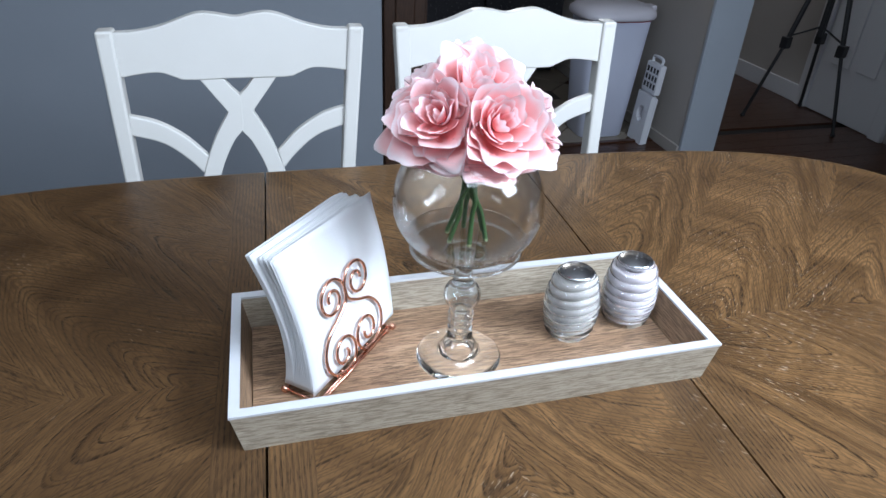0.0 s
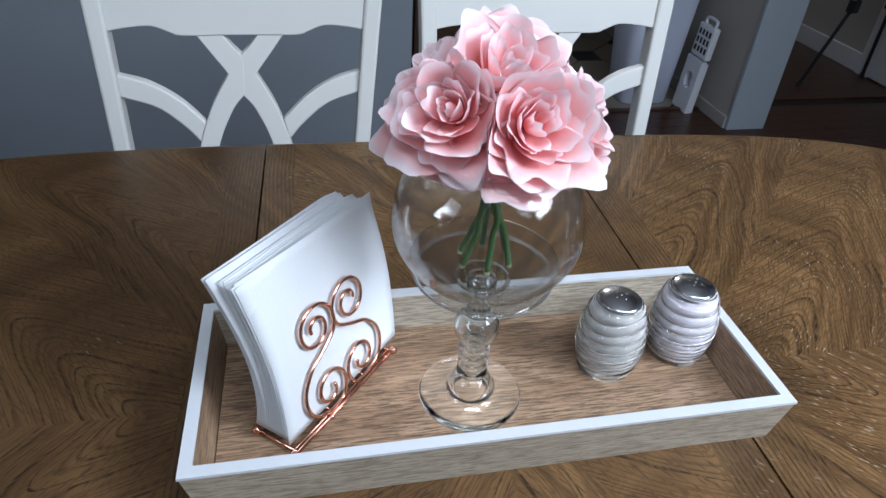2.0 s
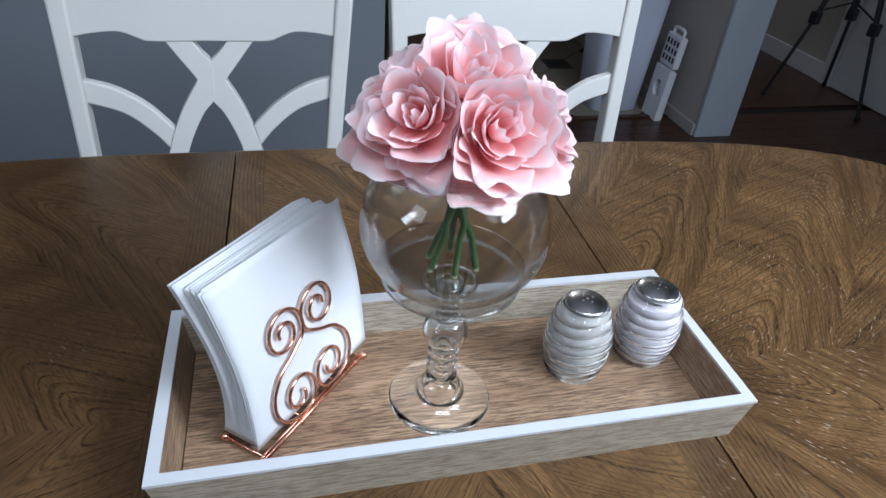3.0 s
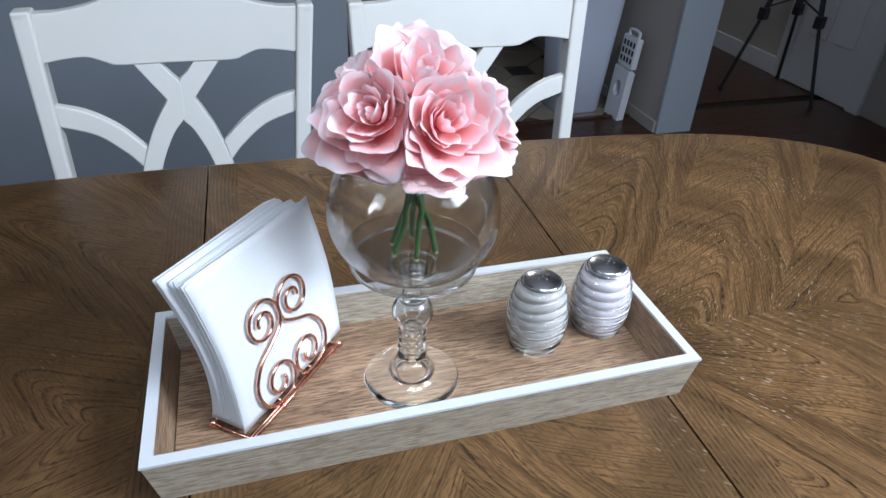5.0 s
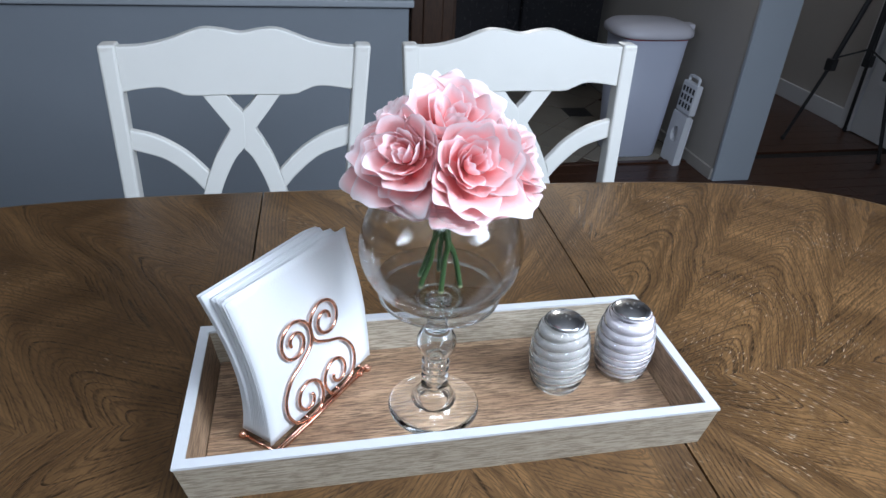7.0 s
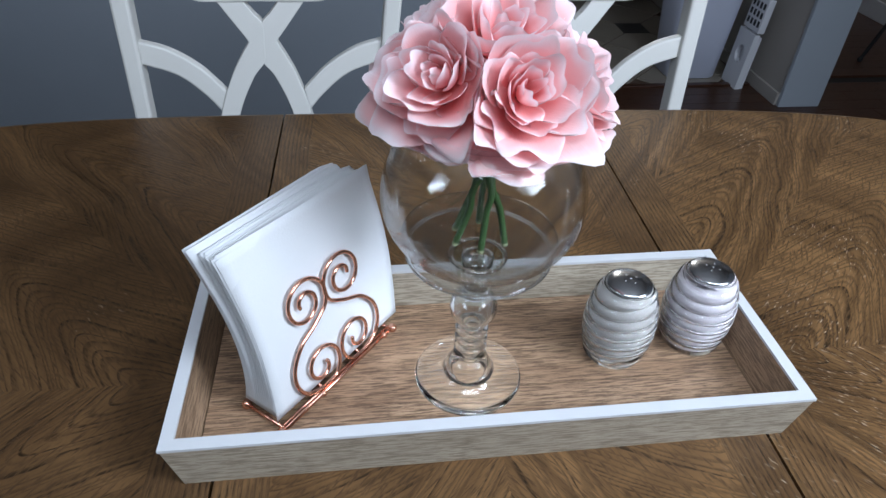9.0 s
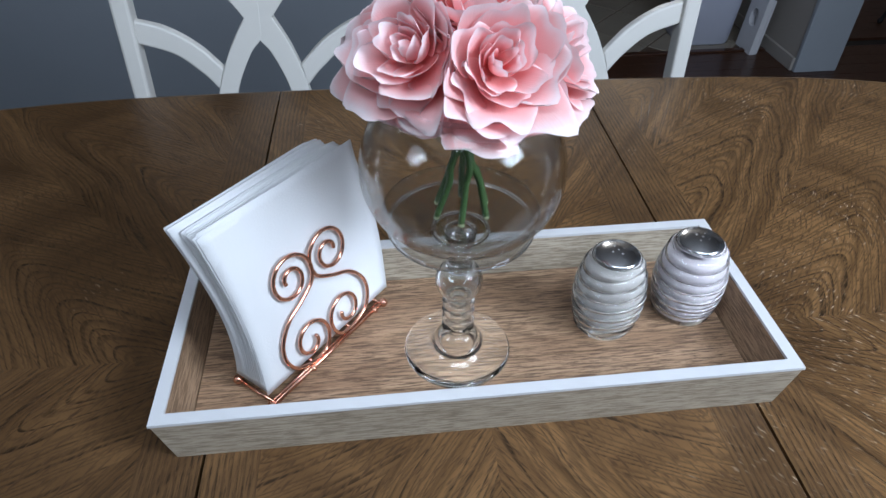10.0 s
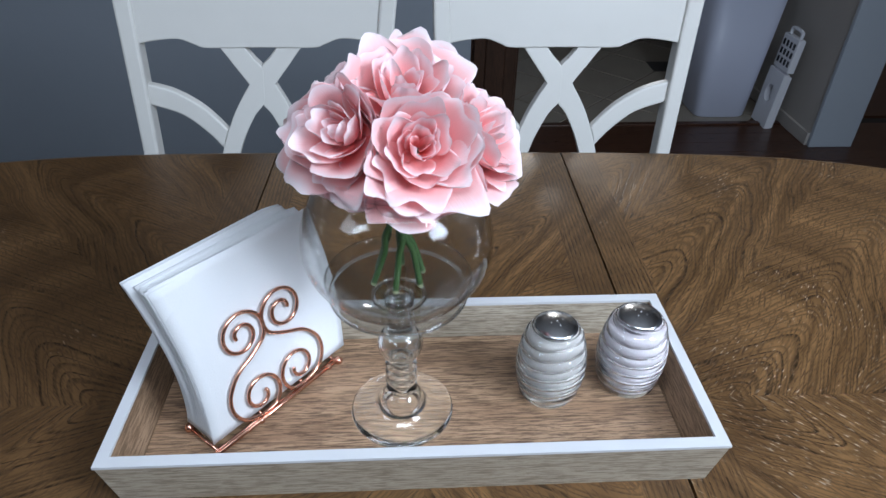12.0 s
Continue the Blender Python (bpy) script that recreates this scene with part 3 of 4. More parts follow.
# ---- the tray ----
def serving_tray():
    t = thing("serving_tray", pose(0, 0.088, TOP), "rectangular wooden serving tray with a white painted rim", "tray")
    L, W, H, th, fl, fw = 0.230, 0.088, 0.045, 0.0082, 0.0075, 0.0042   # half length, half width, height, wall, flare of ends and sides

    def wall(x_side, s):
        """One flared side board, mitred at its ends."""
        bm = bmesh.new()
        lo, hi = 0.0, H - 0.0025

        def ring(z):
            f, w = fl * (1 - z / H), fw * (1 - z / H)
            return (L - f, W - w), (L - f - th, W - w - th)
        v = []
        for z in (lo, hi):
            (ox, oy), (ix, iy) = ring(z)
            if x_side:
                pts = ((s * ox, -oy), (s * ox, oy), (s * ix, iy), (s * ix, -iy))
            else:
                pts = ((-ox, s * oy), (ox, s * oy), (ix, s * iy), (-ix, s * iy))
            v.append([bm.verts.new((x, y, z)) for x, y in pts])
        for i in range(4):
            bm.faces.new((v[0][i], v[0][(i + 1) % 4], v[1][(i + 1) % 4], v[1][i]))
        bm.faces.new(v[0]), bm.faces.new(v[1])
        return bm

    part("side_board", wall(False, -1), M_TRAYOUT, t)
    part("side_board", wall(False, 1), M_TRAYOUT, t)
    part("end_board", wall(True, -1), M_TRAYY, t)
    part("end_board", wall(True, 1), M_TRAYY, t)
    bm = bmesh.new()
    rows = []
    for z, o, i in ((H - 0.0025, 0.0004, 0.0004), (H, 0.0004, 0.0004)):
        rows.append([[bm.verts.new((sx * (L + o), sy * (W + o), z)) for sx, sy in ((-1, -1), (1, -1), (1, 1), (-1, 1))],
                     [bm.verts.new((sx * (L - th - i), sy * (W - th - i), z)) for sx, sy in ((-1, -1), (1, -1), (1, 1), (-1, 1))]])
    (o0, i0), (o1, i1) = rows
    for k in range(4):
        j = (k + 1) % 4
        bm.faces.new((o0[k], o0[j], o1[j], o1[k]))
        bm.faces.new((i0[k], i1[k], i1[j], i0[j]))
        bm.faces.new((o1[k], o1[j], i1[j], i1[k]))
        bm.faces.new((o0[k], i0[k], i0[j], o0[j]))
    part("rim", bm, M_RIM, t, "white painted rim")
    n = 3
    w = 2 * (W - fw - th) / n
    for k in range(n):
        y0 = -(W - fw - th) + k * w
        part("bottom_board", box(-(L - fl - th), L - fl - th, y0 + 0.0002, y0 + w - 0.0002, 0.001, 0.008), M_TRAY, t)


serving_tray()

# ---- the vase ----
VX, VY = -0.013, 0.0775
GZ, GR = 0.942, 0.0665


def candle_pedestal():
    p = thing("glass_pedestal", pose(VX, VY, TRAY + 0.0003), "clear glass pedestal with a turned stem and a shallow dish", "glass pedestal")
    outer = [(0.0418, 0.0), (0.0425, 0.0008), (0.0425, 0.0016), (0.0410, 0.0024), (0.030, 0.0040), (0.0225, 0.0075), (0.0190, 0.013), (0.0150, 0.020), (0.0112, 0.0235)]
    z = 0.0240
    for i in range(4):
        outer += [(0.0094, z + 0.0004), (0.0119, z + 0.0018), (0.0128, z + 0.0040), (0.0119, z + 0.0062), (0.0094, z + 0.0076)]
        z += 0.0080
    outer += [(0.0092, z + 0.0005), (0.0096, z + 0.0012)]
    bz, br = 0.0735, 0.0178
    for k in range(11):
        a = radians(-54 + 108 * k / 10)
        outer.append((br * math.cos(a), bz + br * 0.92 * math.sin(a)))
    outer += [(0.0090, 0.0915), (0.0088, 0.1000), (0.0095, 0.1085), (0.0110, 0.1130), (0.0, 0.1131)]
    w = 0.0024
    inner = [(0.0, 0.0870)] + [(max(r - w, 0.004) if q > 0.0575 else min(r - w, 0.0062) if q > 0.022 else r - w, q) for r, q in outer[-7:5:-1]] + [(0.0150, 0.004), (0.0155, 0.0)]
    part("stem", lathe([(q, z if z < 0.02 else 0.02 + (z - 0.02) * 1.043) for q, z in outer + inner], 72, closed=True), M_GLASS, p, smooth=True).visible_shadow = False
    dish = [(0.0, 0.1133), (0.010, 0.1136), (0.020, 0.1146), (0.031, 0.1168), (0.040, 0.1196), (0.0466, 0.1224), (0.0502, 0.1247), (0.0501, 0.1256), (0.0491, 0.1254), (0.0458, 0.1231), (0.0394, 0.1204), (0.0306, 0.1177), (0.0195, 0.1156), (0.010, 0.1146), (0.0, 0.1143)]
    cup = part("dish", lathe([(q, z + 0.004) for q, z in dish], 72), M_THIN, p, smooth=True)
    cup.visible_shadow = False
    bead = [(0.0499 + 0.0013 * math.cos(math.pi * k / 5), 0.1256 + 0.0013 * math.sin(math.pi * k / 5)) for k in range(10)]
    part("rim", lathe([(q, z + 0.0035) for q, z in bead], 96, closed=True), M_GLASS, cup, smooth=True).visible_shadow = False
    return p


def globe_vase():
    g = thing("globe_vase", pose(VX, VY, GZ), "clear round glass bowl vase standing in a glass pedestal", "vase")
    def flat(z):
        return z if z > 0 else z * 0.825

    prof = []
    a0, a1 = radians(-90), radians(52)
    for k in range(33):
        a = a0 + (a1 - a0) * k / 32
        prof.append((GR * math.cos(a) if k else 0.0, flat(GR * math.sin(a))))
    for k in range(33):
        a = a1 + (a0 - a1) * k / 32
        r = GR - 0.0012
        prof.append((r * math.cos(a) if k < 32 else 0.0, flat(r * math.sin(a))))
    ob = part("bowl", lathe(prof, 96), M_THIN, g, smooth=True)
    rr, rz = (GR - 0.0006) * math.cos(a1), (GR - 0.0006) * math.sin(a1) + 0.0012
    lip = [(rr + 0.0014 * math.cos(2 * math.pi * k / 10), rz + 0.0014 * math.sin(2 * math.pi * k / 10)) for k in range(10)]
    part("rim", lathe(lip, 96, closed=True), M_GLASS, g, smooth=True).visible_shadow = False
    ob.visible_shadow = False
    # a little clear water in the bottom, its surface curling up at the glass
    r = GR - 0.0007
    fill = [(0.0, -r * 0.825)]
    for k in range(1, 21):
        a = radians(-90 + 54 * k / 20)
        fill.append((r * math.cos(a), r * 0.825 * math.sin(a)))
    edge, top = fill[-1]
    fill += [(edge - 0.0012, top - 0.0003), (0.0, top - 0.0003)]
    part("water", lathe(fill, 96), M_WATER, g, "clear still water", smooth=True).visible_shadow = False

    # rings pressed into the thick bottom
    for q, z in ((0.010, -0.0515), (0.019, -0.0500)):
        ring = [(q + 0.0016 * math.cos(2 * math.pi * k / 12), z + 0.0012 * math.sin(2 * math.pi * k / 12)) for k in range(12)]
        part("foot_ring", lathe(ring, 72, closed=True), M_GLASS, g, smooth=True).visible_shadow = False


candle_pedestal()
globe_vase()


# ---- the flowers ----
def petal(rt, h, half, lip, drop, ruffle, seed, nu=15, nv=12):
    """One petal wrapped round the flower's axis: it swells out to radius rt, rises to height h and rolls out at its edge."""
    bm = bmesh.new()
    uvl = bm.loops.layers.uv.new("petal")
    r = random.Random(seed)
    ph, ph2, ph3 = r.uniform(0, 6.3), r.uniform(0, 6.3), r.uniform(0, 6.3)
    f1, f2 = r.uniform(2.2, 3.8), r.uniform(6.0, 9.0)
    notch, skew, lap = r.uniform(-0.03, 0.09), r.uniform(-0.08, 0.08), r.uniform(0.05, 0.12)
    g = []
    for j in range(nv):
        v = j / (nv - 1)
        wide = 0.30 + 0.70 * math.sin(min(1.0, v / 0.5) * math.pi / 2) if v < 0.5 else math.sqrt(1 - ((v - 0.5) / 0.64) ** 2)
        row = []
        for i in range(nu):
            u = -1 + 2 * i / (nu - 1)
            t = v * (1 - 0.26 * abs(u) ** 2.4 - notch * (1 - abs(u)) ** 2 + skew * u + 0.02 * math.sin(f2 * u + ph3))
            a = t * math.pi / 2
            roll = max(0.0, (t - 0.62) / 0.38) ** 1.6 * (0.75 + 0.35 * math.sin(f1 * u + ph3))
            rad = 0.0012 + rt * math.sin(a) ** 0.9 + lip * roll + rt * lap * u
            z = h * (1 - math.cos(a)) + 0.18 * h * t - drop * roll
            wave = ruffle * max(v, abs(u) * min(1, 2 * v)) ** 2.4 * (math.sin(f1 * u * 1.6 + ph) * (0.4 + 0.6 * abs(u)) + 0.34 * math.sin(f2 * u + ph2))
            rad, z = rad + wave * 0.8, z + wave * 0.55
            b = half * wide * u
            row.append(bm.verts.new((rad * math.cos(b), rad * math.sin(b), z)))
        g.append(row)
    for j in range(nv - 1):
        for i in range(nu - 1):
            f = bm.faces.new((g[j][i], g[j][i + 1], g[j + 1][i + 1], g[j + 1][i]))
            f.smooth = True
            for lp, (ii, jj) in zip(f.loops, ((i, j), (i + 1, j), (i + 1, j + 1), (i, j + 1))):
                e = abs(-1 + 2 * ii / (nu - 1))
                lp[uvl].uv = (ii / (nu - 1), max(jj / (nv - 1), 0.92 * e ** 7 * min(1, 1.6 * jj / (nv - 1))))
    return bm


def rose(parent, base, facing, size, seed, walls):
    """One open cabbage rose: tight wrapped cup within, wide ruffled petals without. walls: (point, normal) where it presses on its neighbours."""
    r = random.Random(seed)
    head = new("rose")
    head.empty_display_size = 0.02
    head.parent = parent
    head.matrix_basis = Matrix.Translation(base) @ Vector(facing).to_track_quat("Z", "Y").to_matrix().to_4x4() @ pose(0, 0, 0, 0, 0, r.uniform(0, 360))
    # petals in the ring, radius, height, half angle, roll of the edge, its drop, ruffle
    rings = ((2, 0.08, 0.44, 95, 0.00, 0.00, 0.014), (3, 0.16, 0.47, 78, 0.02, 0.00, 0.026), (4, 0.26, 0.49, 66, 0.05, 0.03, 0.040), (4, 0.37, 0.50, 66, 0.08, 0.05, 0.052),
             (5, 0.49, 0.48, 56, 0.11, 0.09, 0.064), (5, 0.62, 0.43, 58, 0.15, 0.14, 0.076), (5, 0.78, 0.33, 58, 0.18, 0.17, 0.088),
             (6, 0.93, 0.17, 50, 0.20, 0.22, 0.100), (6, 1.04, -0.02, 50, 0.16, 0.22, 0.100))
    for k, (n, rt, h, half, lip, drop, ruf) in enumerate(rings):
        for i in range(n):
            a = 360 * (i + r.uniform(-0.14, 0.14)) / n + 47 * k
            s = size * r.uniform(0.94, 1.07)
            bm = petal(s * rt, s * (h + r.uniform(-0.05, 0.05)), radians(half * r.uniform(0.9, 1.12)), s * lip * r.uniform(0.5, 1.6), s * drop * r.uniform(0.5, 1.5), s * ruf, seed * 1000 + k * 20 + i)
            turn = pose(0, 0, -0.0007 * k, r.uniform(-8, 8), r.uniform(-8, 8), a)
            there = head.matrix_basis @ turn
            back = there.inverted()
            soft = 0.004 + 0.0008 * k
            for v in bm.verts:
                p = there @ v.co
                for m, nrm in walls:
                    q = (p - m).dot(nrm) + soft
                    if q > 0:
                        p -= nrm * (q - soft * (1 - math.exp(-q / soft)))
                v.co = back @ p
            part("petal", bm, M_PETAL, head).matrix_basis = turn
    return head


def bouquet():
    b = thing("rose_bouquet", pose(VX, VY, 1.0), "bunch of pale pink fabric roses on green stems", "flowers")
    o = Vector((VX, VY, 1.0))
    # where each bloom's cup opens, which way it faces, its radius
    blooms = [(Vector(c), Vector(f).normalized(), s) for c, f, s in (
        ((0.003, 0.046, 1.031), (0.10, -0.80, 0.62), 0.050),
        ((-0.051, 0.063, 1.033), (-0.48, -0.68, 0.58), 0.049),
        ((-0.008, 0.087, 1.055), (0.04, -0.50, 1.0), 0.053),
        ((0.053, 0.082, 1.020), (0.78, -0.32, 0.50), 0.045),
        ((-0.052, 0.112, 1.045), (-0.62, 0.20, 0.75), 0.048),
        ((0.012, 0.138, 1.026), (0.30, 0.85, 0.45), 0.045))]
    for i, (c, f, s) in enumerate(blooms):
        walls = [(c.lerp(d, s / (s + w) + (0.14 if i == 2 else 0.03)) - o, (d - c).normalized()) for d, g, w in blooms if d != c]
        # the lowest petals lie on the rim of the bowl
        walls.append((Vector((0, 0, -0.019)), Vector((0, 0, -1))))
        c = c - f * s * 0.47
        rose(b, c - o, f, s, 11 + i, walls)
        a = i * 1.05 + 0.4
        tip = Vector((VX + 0.019 * math.cos(a), VY + 0.017 * math.sin(a), 0.909))
        mid = Vector((VX + 0.0045 * math.cos(a + 0.5), VY + 0.0045 * math.sin(a + 0.5), 0.958))
        pts = spline([tip - o, tip.lerp(mid, 0.5) - o + Vector((0.001, 0, 0)), mid - o, c - o], 6)
        stem = part("stem", tube(pts, 0.0023, 8), M_STEM, b, smooth=True)
        part("cut_end", ball(tip - o, 0.0024, seg=10), M_CUT, stem, "pale cut end of the stem", smooth=True)


bouquet()


# ---- shakers ----
def shaker(x, y, full, turn, filling, label):
    s = thing("salt_shaker", pose(x, y, TRAY + 0.0003, 0, 0, turn), label, "shaker", "pair of shakers")
    n, m = 80, 120
    bm = bmesh.new()
    H = 0.0745

    def rad(q):
        return 0.0155 + 0.0120 * math.sin(math.pi * (0.15 + 0.76 * q)) ** 0.85

    def ring(r, z):
        return [bm.verts.new((r(2 * math.pi * i / n) * math.cos(2 * math.pi * i / n), r(2 * math.pi * i / n) * math.sin(2 * math.pi * i / n), z)) for i in range(n)]

    def skin(rows):
        for a, b in zip(rows, rows[1:]):
            for i in range(n):
                j = (i + 1) % n
                bm.faces.new((a[i], a[j], b[j], b[i]))

    def beehive(q):
        # rounded coils that climb round the jar, with narrow grooves between
        def r(a):
            fade = max(0.0, min(1.0, q / 0.06, (0.97 - q) / 0.05))
            return rad(q) + 0.0020 * fade * abs(math.sin(math.pi * (q * 7.2 + 0.42 * math.sin(a) + 0.12 * math.sin(2 * a + 1)))) ** 0.7
        return r
    rows = [ring(beehive(j / m), H * j / m) for j in range(m + 1)]
    w = 0.0013
    inside = [ring(lambda a, c=beehive(j / m): c(a) - w, 0.004 + (H - 0.004) * j / m) for j in range(m + 1)]
    skin(rows + inside[::-1])
    cb, ci = bm.verts.new((0, 0, 0.0008)), bm.verts.new((0, 0, 0.0055))
    for i in range(n):
        bm.faces.new((cb, rows[0][(i + 1) % n], rows[0][i]))
        bm.faces.new((ci, inside[0][i], inside[0][(i + 1) % n]))
    part("jar", bm, M_SHAKER, s, "clear ribbed beehive glass jar", smooth=True).visible_shadow = False
    bm = bmesh.new()
    grains = [ring(lambda a, c=beehive(j / m): c(a) - w - 0.00012, 0.004 + (H - 0.004) * j / m) for j in range(2, int(full * m))]
    skin(grains)
    bm.faces.new(grains[0][::-1])
    bm.faces.new(grains[-1])
    part("salt", bm, filling, s, "white table salt", smooth=True)
    dome = [(0, H - 0.004), (0.0154, H - 0.004), (0.0156, H - 0.001), (0.0174, H + 0.0004), (0.0179, H + 0.0012), (0.0177, H + 0.0020), (0.0164, H + 0.0029), (0.013, H + 0.0041), (0.009, H + 0.0052), (0.0045, H + 0.0058), (0, H + 0.0060)]
    lid = part("lid", lathe(dome, 64), M_CHROME, s, "chrome domed lid with holes", smooth=True)
    for k in range(13):
        rr, aa = (0.0, 0) if k == 0 else (0.0052, 1.571 * k) if k < 5 else (0.0102, 0.785 * k + 0.4)
        z = H + 0.0060 - 0.0032 * (rr / 0.0142) ** 2
        part("hole", lathe([(0, 0), (0.0006, 0), (0.0006, 0.0004), (0, 0.0004)], 8, c=(rr * math.cos(aa), rr * math.sin(aa), z - 0.0001)), M_HOLE, lid)


shaker(0.113, 0.0925, 0.96, 20, M_SALT, "ribbed glass salt shaker full of salt with a chrome lid")
shaker(0.1845, 0.101, 0.90, 140, M_SALTPALE, "ribbed clear glass shaker with a pale filling and chrome lid")

# ---- napkins and their holder ----
BASE = Vector((-0.1565, 0.036, TRAY))
ALONG = Vector((0.647, 0.762, 0)).normalized()
BACK = Vector((-0.762, 0.647, 0)).normalized()
UP = Vector((0, 0, 1))


def napkin_place(s, h, d):
    """A point in the holder: s along its front bar, h up, d towards its back."""
    lean = 0.19 * h
    return BASE + ALONG * s + BACK * (d + lean) + UP * h


def napkin(k, n):
    q = k / (n - 1)
    r = random.Random(40 + k)
    bm = bmesh.new()
    nu, nv = 16, 20
    front, rear = k == 0, k > 0.68 * n
    # the rear bundle has slid sideways, and the front one stands a little apart
    ds = 0.0 if front else -0.0075 + r.uniform(-0.0012, 0.0012) if rear else -0.001 + r.uniform(-0.002, 0.002)
    dh = 0.0 if front else (0.001 if rear else -0.002) + r.uniform(-0.0012, 0.0012)
    apart = 0.0 if front else 0.0030 if rear else 0.0012
    S, Hn = 0.143, 0.140
    g = []
    for j in range(nv + 1):
        v = j / nv
        row = []
        for i in range(nu + 1):
            u = i / nu
            near = (1 - u) ** 1.4
            soft = max(0.0, u - 0.86) / 0.14 * max(0.0, v - 0.86) / 0.14
            s = S * u + ds * v + 0.004 * math.sin(math.pi * v) * near + 0.006 * math.sin(math.pi * min(1, v * 1.1)) * u ** 3 - (0.0 if front else 0.004 * soft)
            h = 0.008 + Hn * v + dh * v - (0.0 if front else 0.003 * soft) + (0.004 * (1 - u) ** 4 * (1 - v) ** 3 if not front else 0.0)
            d = 0.0022 + q * (0.029 - 0.008 * v) + apart * v
            d += (0.0025 * (1 - v) ** 3 - 0.0085 * math.sin(math.pi * v ** 0.85)) * near * (0.25 + 0.75 * q)
            d += 0.004 * near * v ** 3 * (1.0 if front else 0.3)
            d += 0.0014 * math.sin(3 * u + 2 * v + 0.35 * k) * v * (0.3 if k else 0.6)
            row.append(bm.verts.new(napkin_place(s, h, d)))
        g.append(row)
    th = BACK * 0.0009
    back = [[bm.verts.new(v.co + th) for v in row] for row in g]
    for a, fl in ((g, False), (back, True)):
        for j in range(nv):
            for i in range(nu):
                f = (a[j][i], a[j][i + 1], a[j + 1][i + 1], a[j + 1][i])
                bm.faces.new(f[::-1] if fl else f)
    ring = [(0, i) for i in range(nu)] + [(j, nu) for j in range(nv)] + [(nv, i) for i in range(nu, 0, -1)] + [(j, 0) for j in range(nv, 0, -1)]
    for (j, i), (jj, ii) in zip(ring, ring[1:] + ring[:1]):
        bm.faces.new((g[j][i], back[j][i], back[jj][ii], g[jj][ii]))
    ob = part("paper_napkin", bm, M_PAPER, None, smooth=True)
    tagged(ob, "folded white paper napkin standing in the copper holder", "napkin", "napkins in the holder")


COUNT = 26
for k in range(COUNT):
    napkin(k, COUNT)


def holder():
    h = thing("napkin_holder", pose(0, 0, 0), "copper wire napkin holder with scrolled front", "napkin holder")

    def spiral(cx, cy, r0, r1, a0, a1, n=26):
        return [(cx + (r0 + (r1 - r0) * k / n) * math.cos(radians(a0 + (a1 - a0) * k / n)), cy + (r0 + (r1 - r0) * k / n) * math.sin(radians(a0 + (a1 - a0) * k / n))) for k in range(n + 1)]

    wire = 0.0016
    for m in (-1, 1):
        top = spiral(-0.0205, 0.0768, 0.0050, 0.0212, 190, -372, 40)
        low = spiral(-0.0202, 0.0190, 0.0200, 0.0050, -60, 378, 40)
        mid = [(-0.0040, 0.0640), (-0.0170, 0.0560), (-0.0340, 0.0480), (-0.0455, 0.0340), (-0.0470, 0.0190), (-0.0395, 0.0065), (-0.0240, 0.0010)]
        path = top + [(p.x, p.y) for p in spline([(*q, 0) for q in [top[-1]] + mid + [low[0]]], 6)[1:-1]] + low
        pts = [napkin_place(0.0692 - m * x, 0.006 + y, -0.0022) for x, y in path]
        part("front_scroll", tube(pts, wire, 10), M_COPPER, h, smooth=True)
    zf = 0.0055
    for s0, s1, d, z in ((-0.004, 0.128, -0.0035, zf), (-0.004, 0.128, 0.0005, zf - 0.002), (0.0, 0.128, 0.036, zf)):
        part("base_rail", tube([BASE + ALONG * s0 + BACK * d + UP * z, BASE + ALONG * s1 + BACK * d + UP * z], wire, 10), M_COPPER, h, smooth=True)
    for s in (0.0, 0.045, 0.09, 0.126):
        part("cross_rail", tube([BASE + ALONG * s + BACK * -0.0035 + UP * (zf - 0.001), BASE + ALONG * s + BACK * 0.037 + UP * (zf - 0.001)], wire * 0.9, 10), M_COPPER, h, smooth=True)
    for s, d in ((0.0, 0.037), (0.128, -0.0035), (-0.004, -0.0035), (0.128, 0.037)):
        part("ball_foot", ball(BASE + ALONG * s + BACK * d + UP * 0.0042, 0.0040), M_COPPER, h, smooth=True)
    for s in (0.040, 0.116):
        part("bead", ball(BASE + ALONG * s + BACK * -0.004 + UP * zf, 0.0026), M_COPPER, h, smooth=True)


holder()

# ---- floor pieces ----
fl = thing("hardwood_floor", pose(0, 0, 0), "red-brown hardwood plank floor", "floor", kind="structure")
prng = random.Random(3)


def plank(x0, x1, y0, y1):
    ob = part("plank", box(x0 - (x0 + x1) / 2 + 0.0008, x1 - (x0 + x1) / 2 - 0.0008, -(y1 - y0) / 2 + 0.0008, (y1 - y0) / 2 - 0.0008, -0.012, 0.0), M_PLANK, fl)
    ob.location = ((x0 + x1) / 2, (y0 + y1) / 2, 0)


PW = 0.085
y = 1.1
while y < 2.30 - 1e-4:
    x = -3.08 + prng.uniform(-0.6, 0.0)
    y1 = min(y + PW, 2.30)
    while x < 2.845:
        ln = prng.uniform(0.8, 1.5)
        plank(max(x, -3.08), min(x + ln, 2.845), y, y1)
        x += ln
    y += PW
while y < 4.2:
    x = COLX + 0.175
    while x < 2.845:
        ln = prng.uniform(0.5, 1.2)
        plank(x, min(x + ln, 2.845), y, y + PW)
        x += ln
    y += PW
structure("floor_rest", box(-3.08, 2.845, -2.48, 1.1, -0.012, -0.001), M_PLANK, "red-brown hardwood floor under the table", "floor")
structure("floor_hall", box(COLX + 0.175, 2.845, 4.21, 5.88, -0.012, -0.001), M_PLANK, "red-brown hardwood floor at the end of the hallway", "floor")
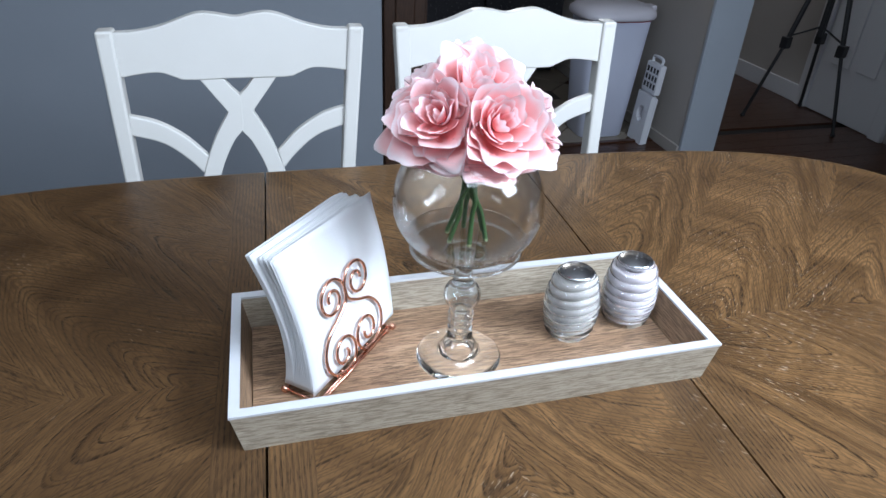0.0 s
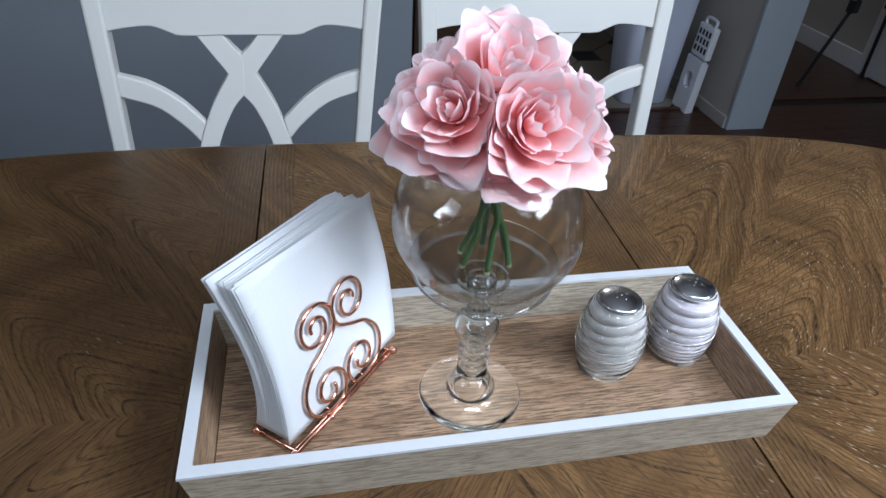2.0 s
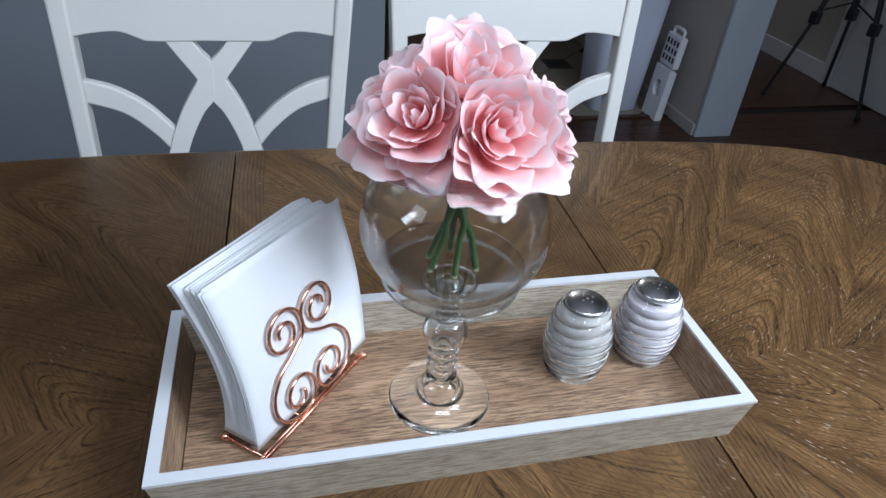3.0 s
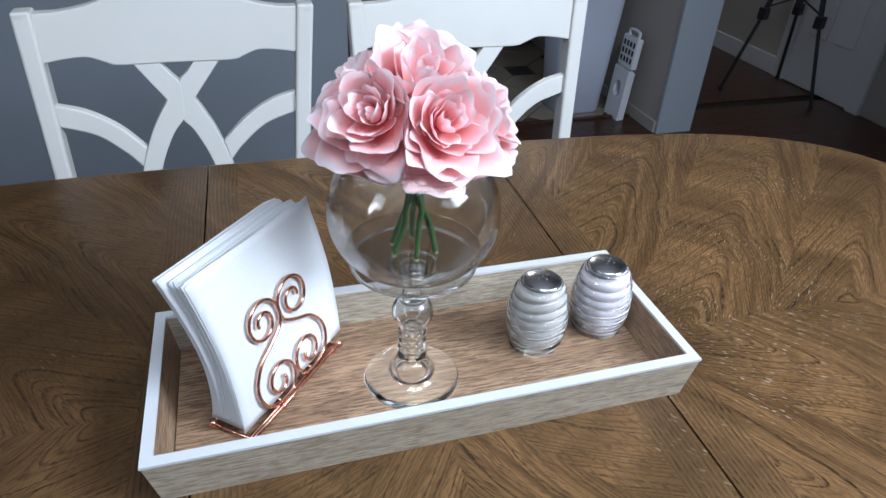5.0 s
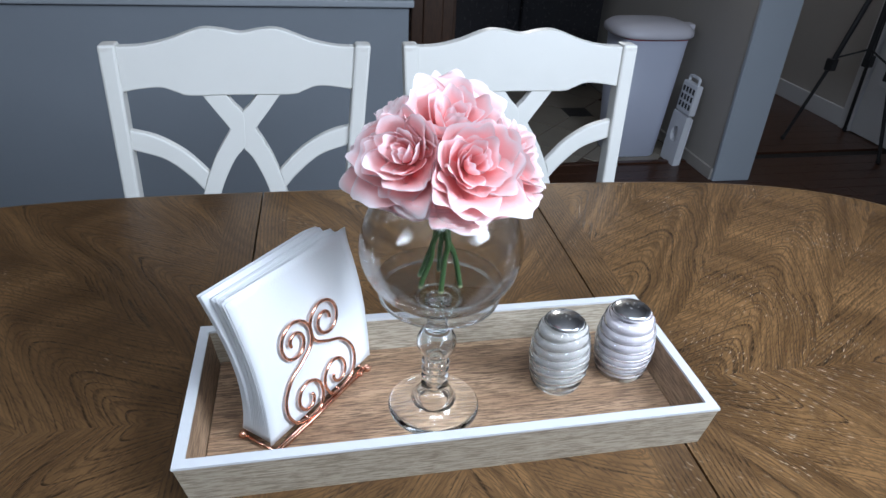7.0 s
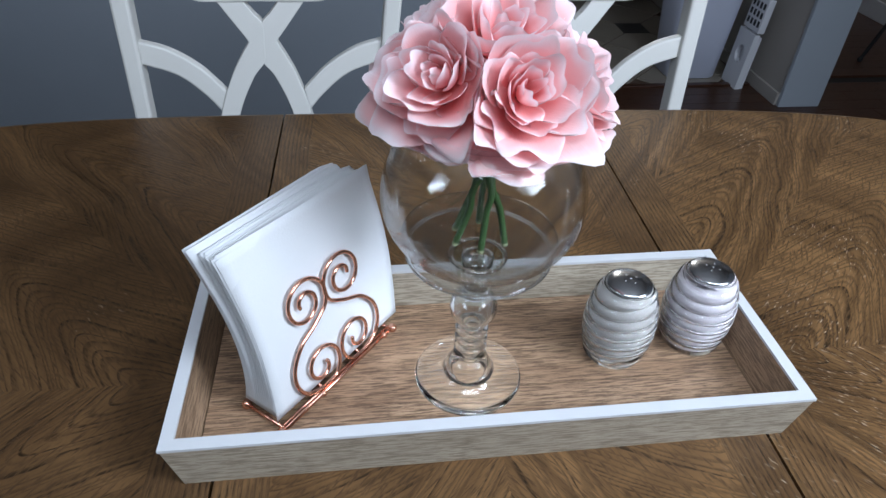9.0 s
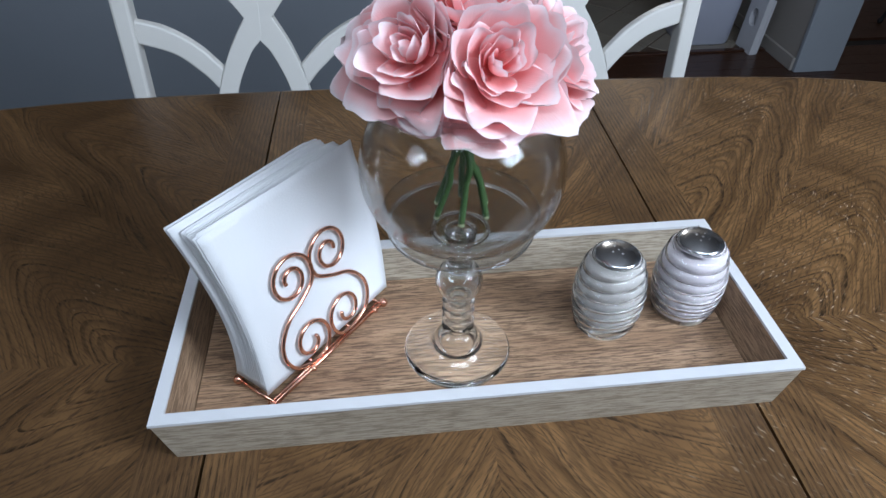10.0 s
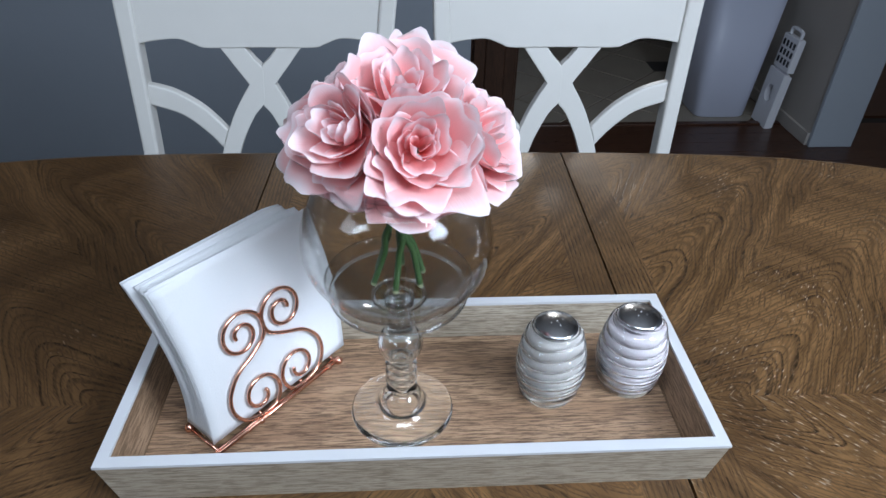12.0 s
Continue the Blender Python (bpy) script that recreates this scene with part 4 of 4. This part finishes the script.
structure("threshold", box(-0.5, COLX - 0.015, 2.285, 2.315, -0.002, 0.008, 0.003), M_PLANK, "wooden threshold strip between planks and tiles", "threshold")
tf = thing("tile_floor", pose(0, 0, 0), "cream kitchen floor tiles with small dark inset tiles", "floor", kind="structure")
structure("grout_bed", box(-3.08, COLX, 2.30, 5.88, -0.012, -0.004), M_GROUT, "dark grout under the kitchen tiles", "grout")
P, Q = 0.212, 0.072


def prism(poly):
    bm = bmesh.new()
    a = [bm.verts.new((x, y, -0.006)) for x, y in poly]
    b = [bm.verts.new((x, y, 0.0)) for x, y in poly]
    c = [bm.verts.new((x * 0.985, y * 0.985, 0.001)) for x, y in poly]
    n = len(poly)
    for i in range(n):
        j = (i + 1) % n
        bm.faces.new((a[i], a[j], b[j], b[i]))
        bm.faces.new((b[i], b[j], c[j], c[i]))
    bm.faces.new(c)
    return bm


g = 0.005
tile_poly = [(P - g, 0), (0, P - g), (-P + g, 0), (0, -P + g)]
dk_poly = [(Q, Q), (-Q, Q), (-Q, -Q), (Q, -Q)]
tile_ob = None
for i in range(-9, 10):
    for j in range(-9, 13):
        nx, ny = 1.36 + P * (i + j), 3.02 + P * (j - i)
        if i % 4 == 0 and j % 4 == 0 and 0.1 < nx < 1.56 and 2.42 < ny < 4.4:
            part("inset_tile", prism(dk_poly), M_TILEDARK, tf).location = (nx, ny, 0.0022)
        cx, cy = nx + P, ny
        if -0.2 < cx < 1.64 and 2.33 < cy < 4.4:
            # tiles at the threshold and the wall are cut to it
            poly = [(x, y) for x, y in tile_poly]
            if cy - P < 2.316 or cx + P > COLX - 0.016:
                lo, hi = 2.316 - cy, COLX - 0.016 - cx
                out = poly
                for ax, lim, keep in ((1, lo, 1), (0, hi, -1)):
                    src, out = out, []
                    for p, q in zip(src, src[1:] + src[:1]):
                        a, b = (p[ax] - lim) * keep, (q[ax] - lim) * keep
                        if a >= 0:
                            out.append(p)
                        if a * b < 0:
                            k = a / (a - b)
                            out.append((p[0] + k * (q[0] - p[0]), p[1] + k * (q[1] - p[1])))
                if len(out) > 2:
                    part("floor_tile", prism(out), M_TILE, tf).location = (cx, cy, 0)
                continue
            if tile_ob is None:
                tile_ob = part("floor_tile", prism(poly), M_TILE, tf)
                ob = tile_ob
            else:
                ob = new("floor_tile", tile_ob.data)
                ob.parent = tf
            ob.location = (cx, cy, 0)
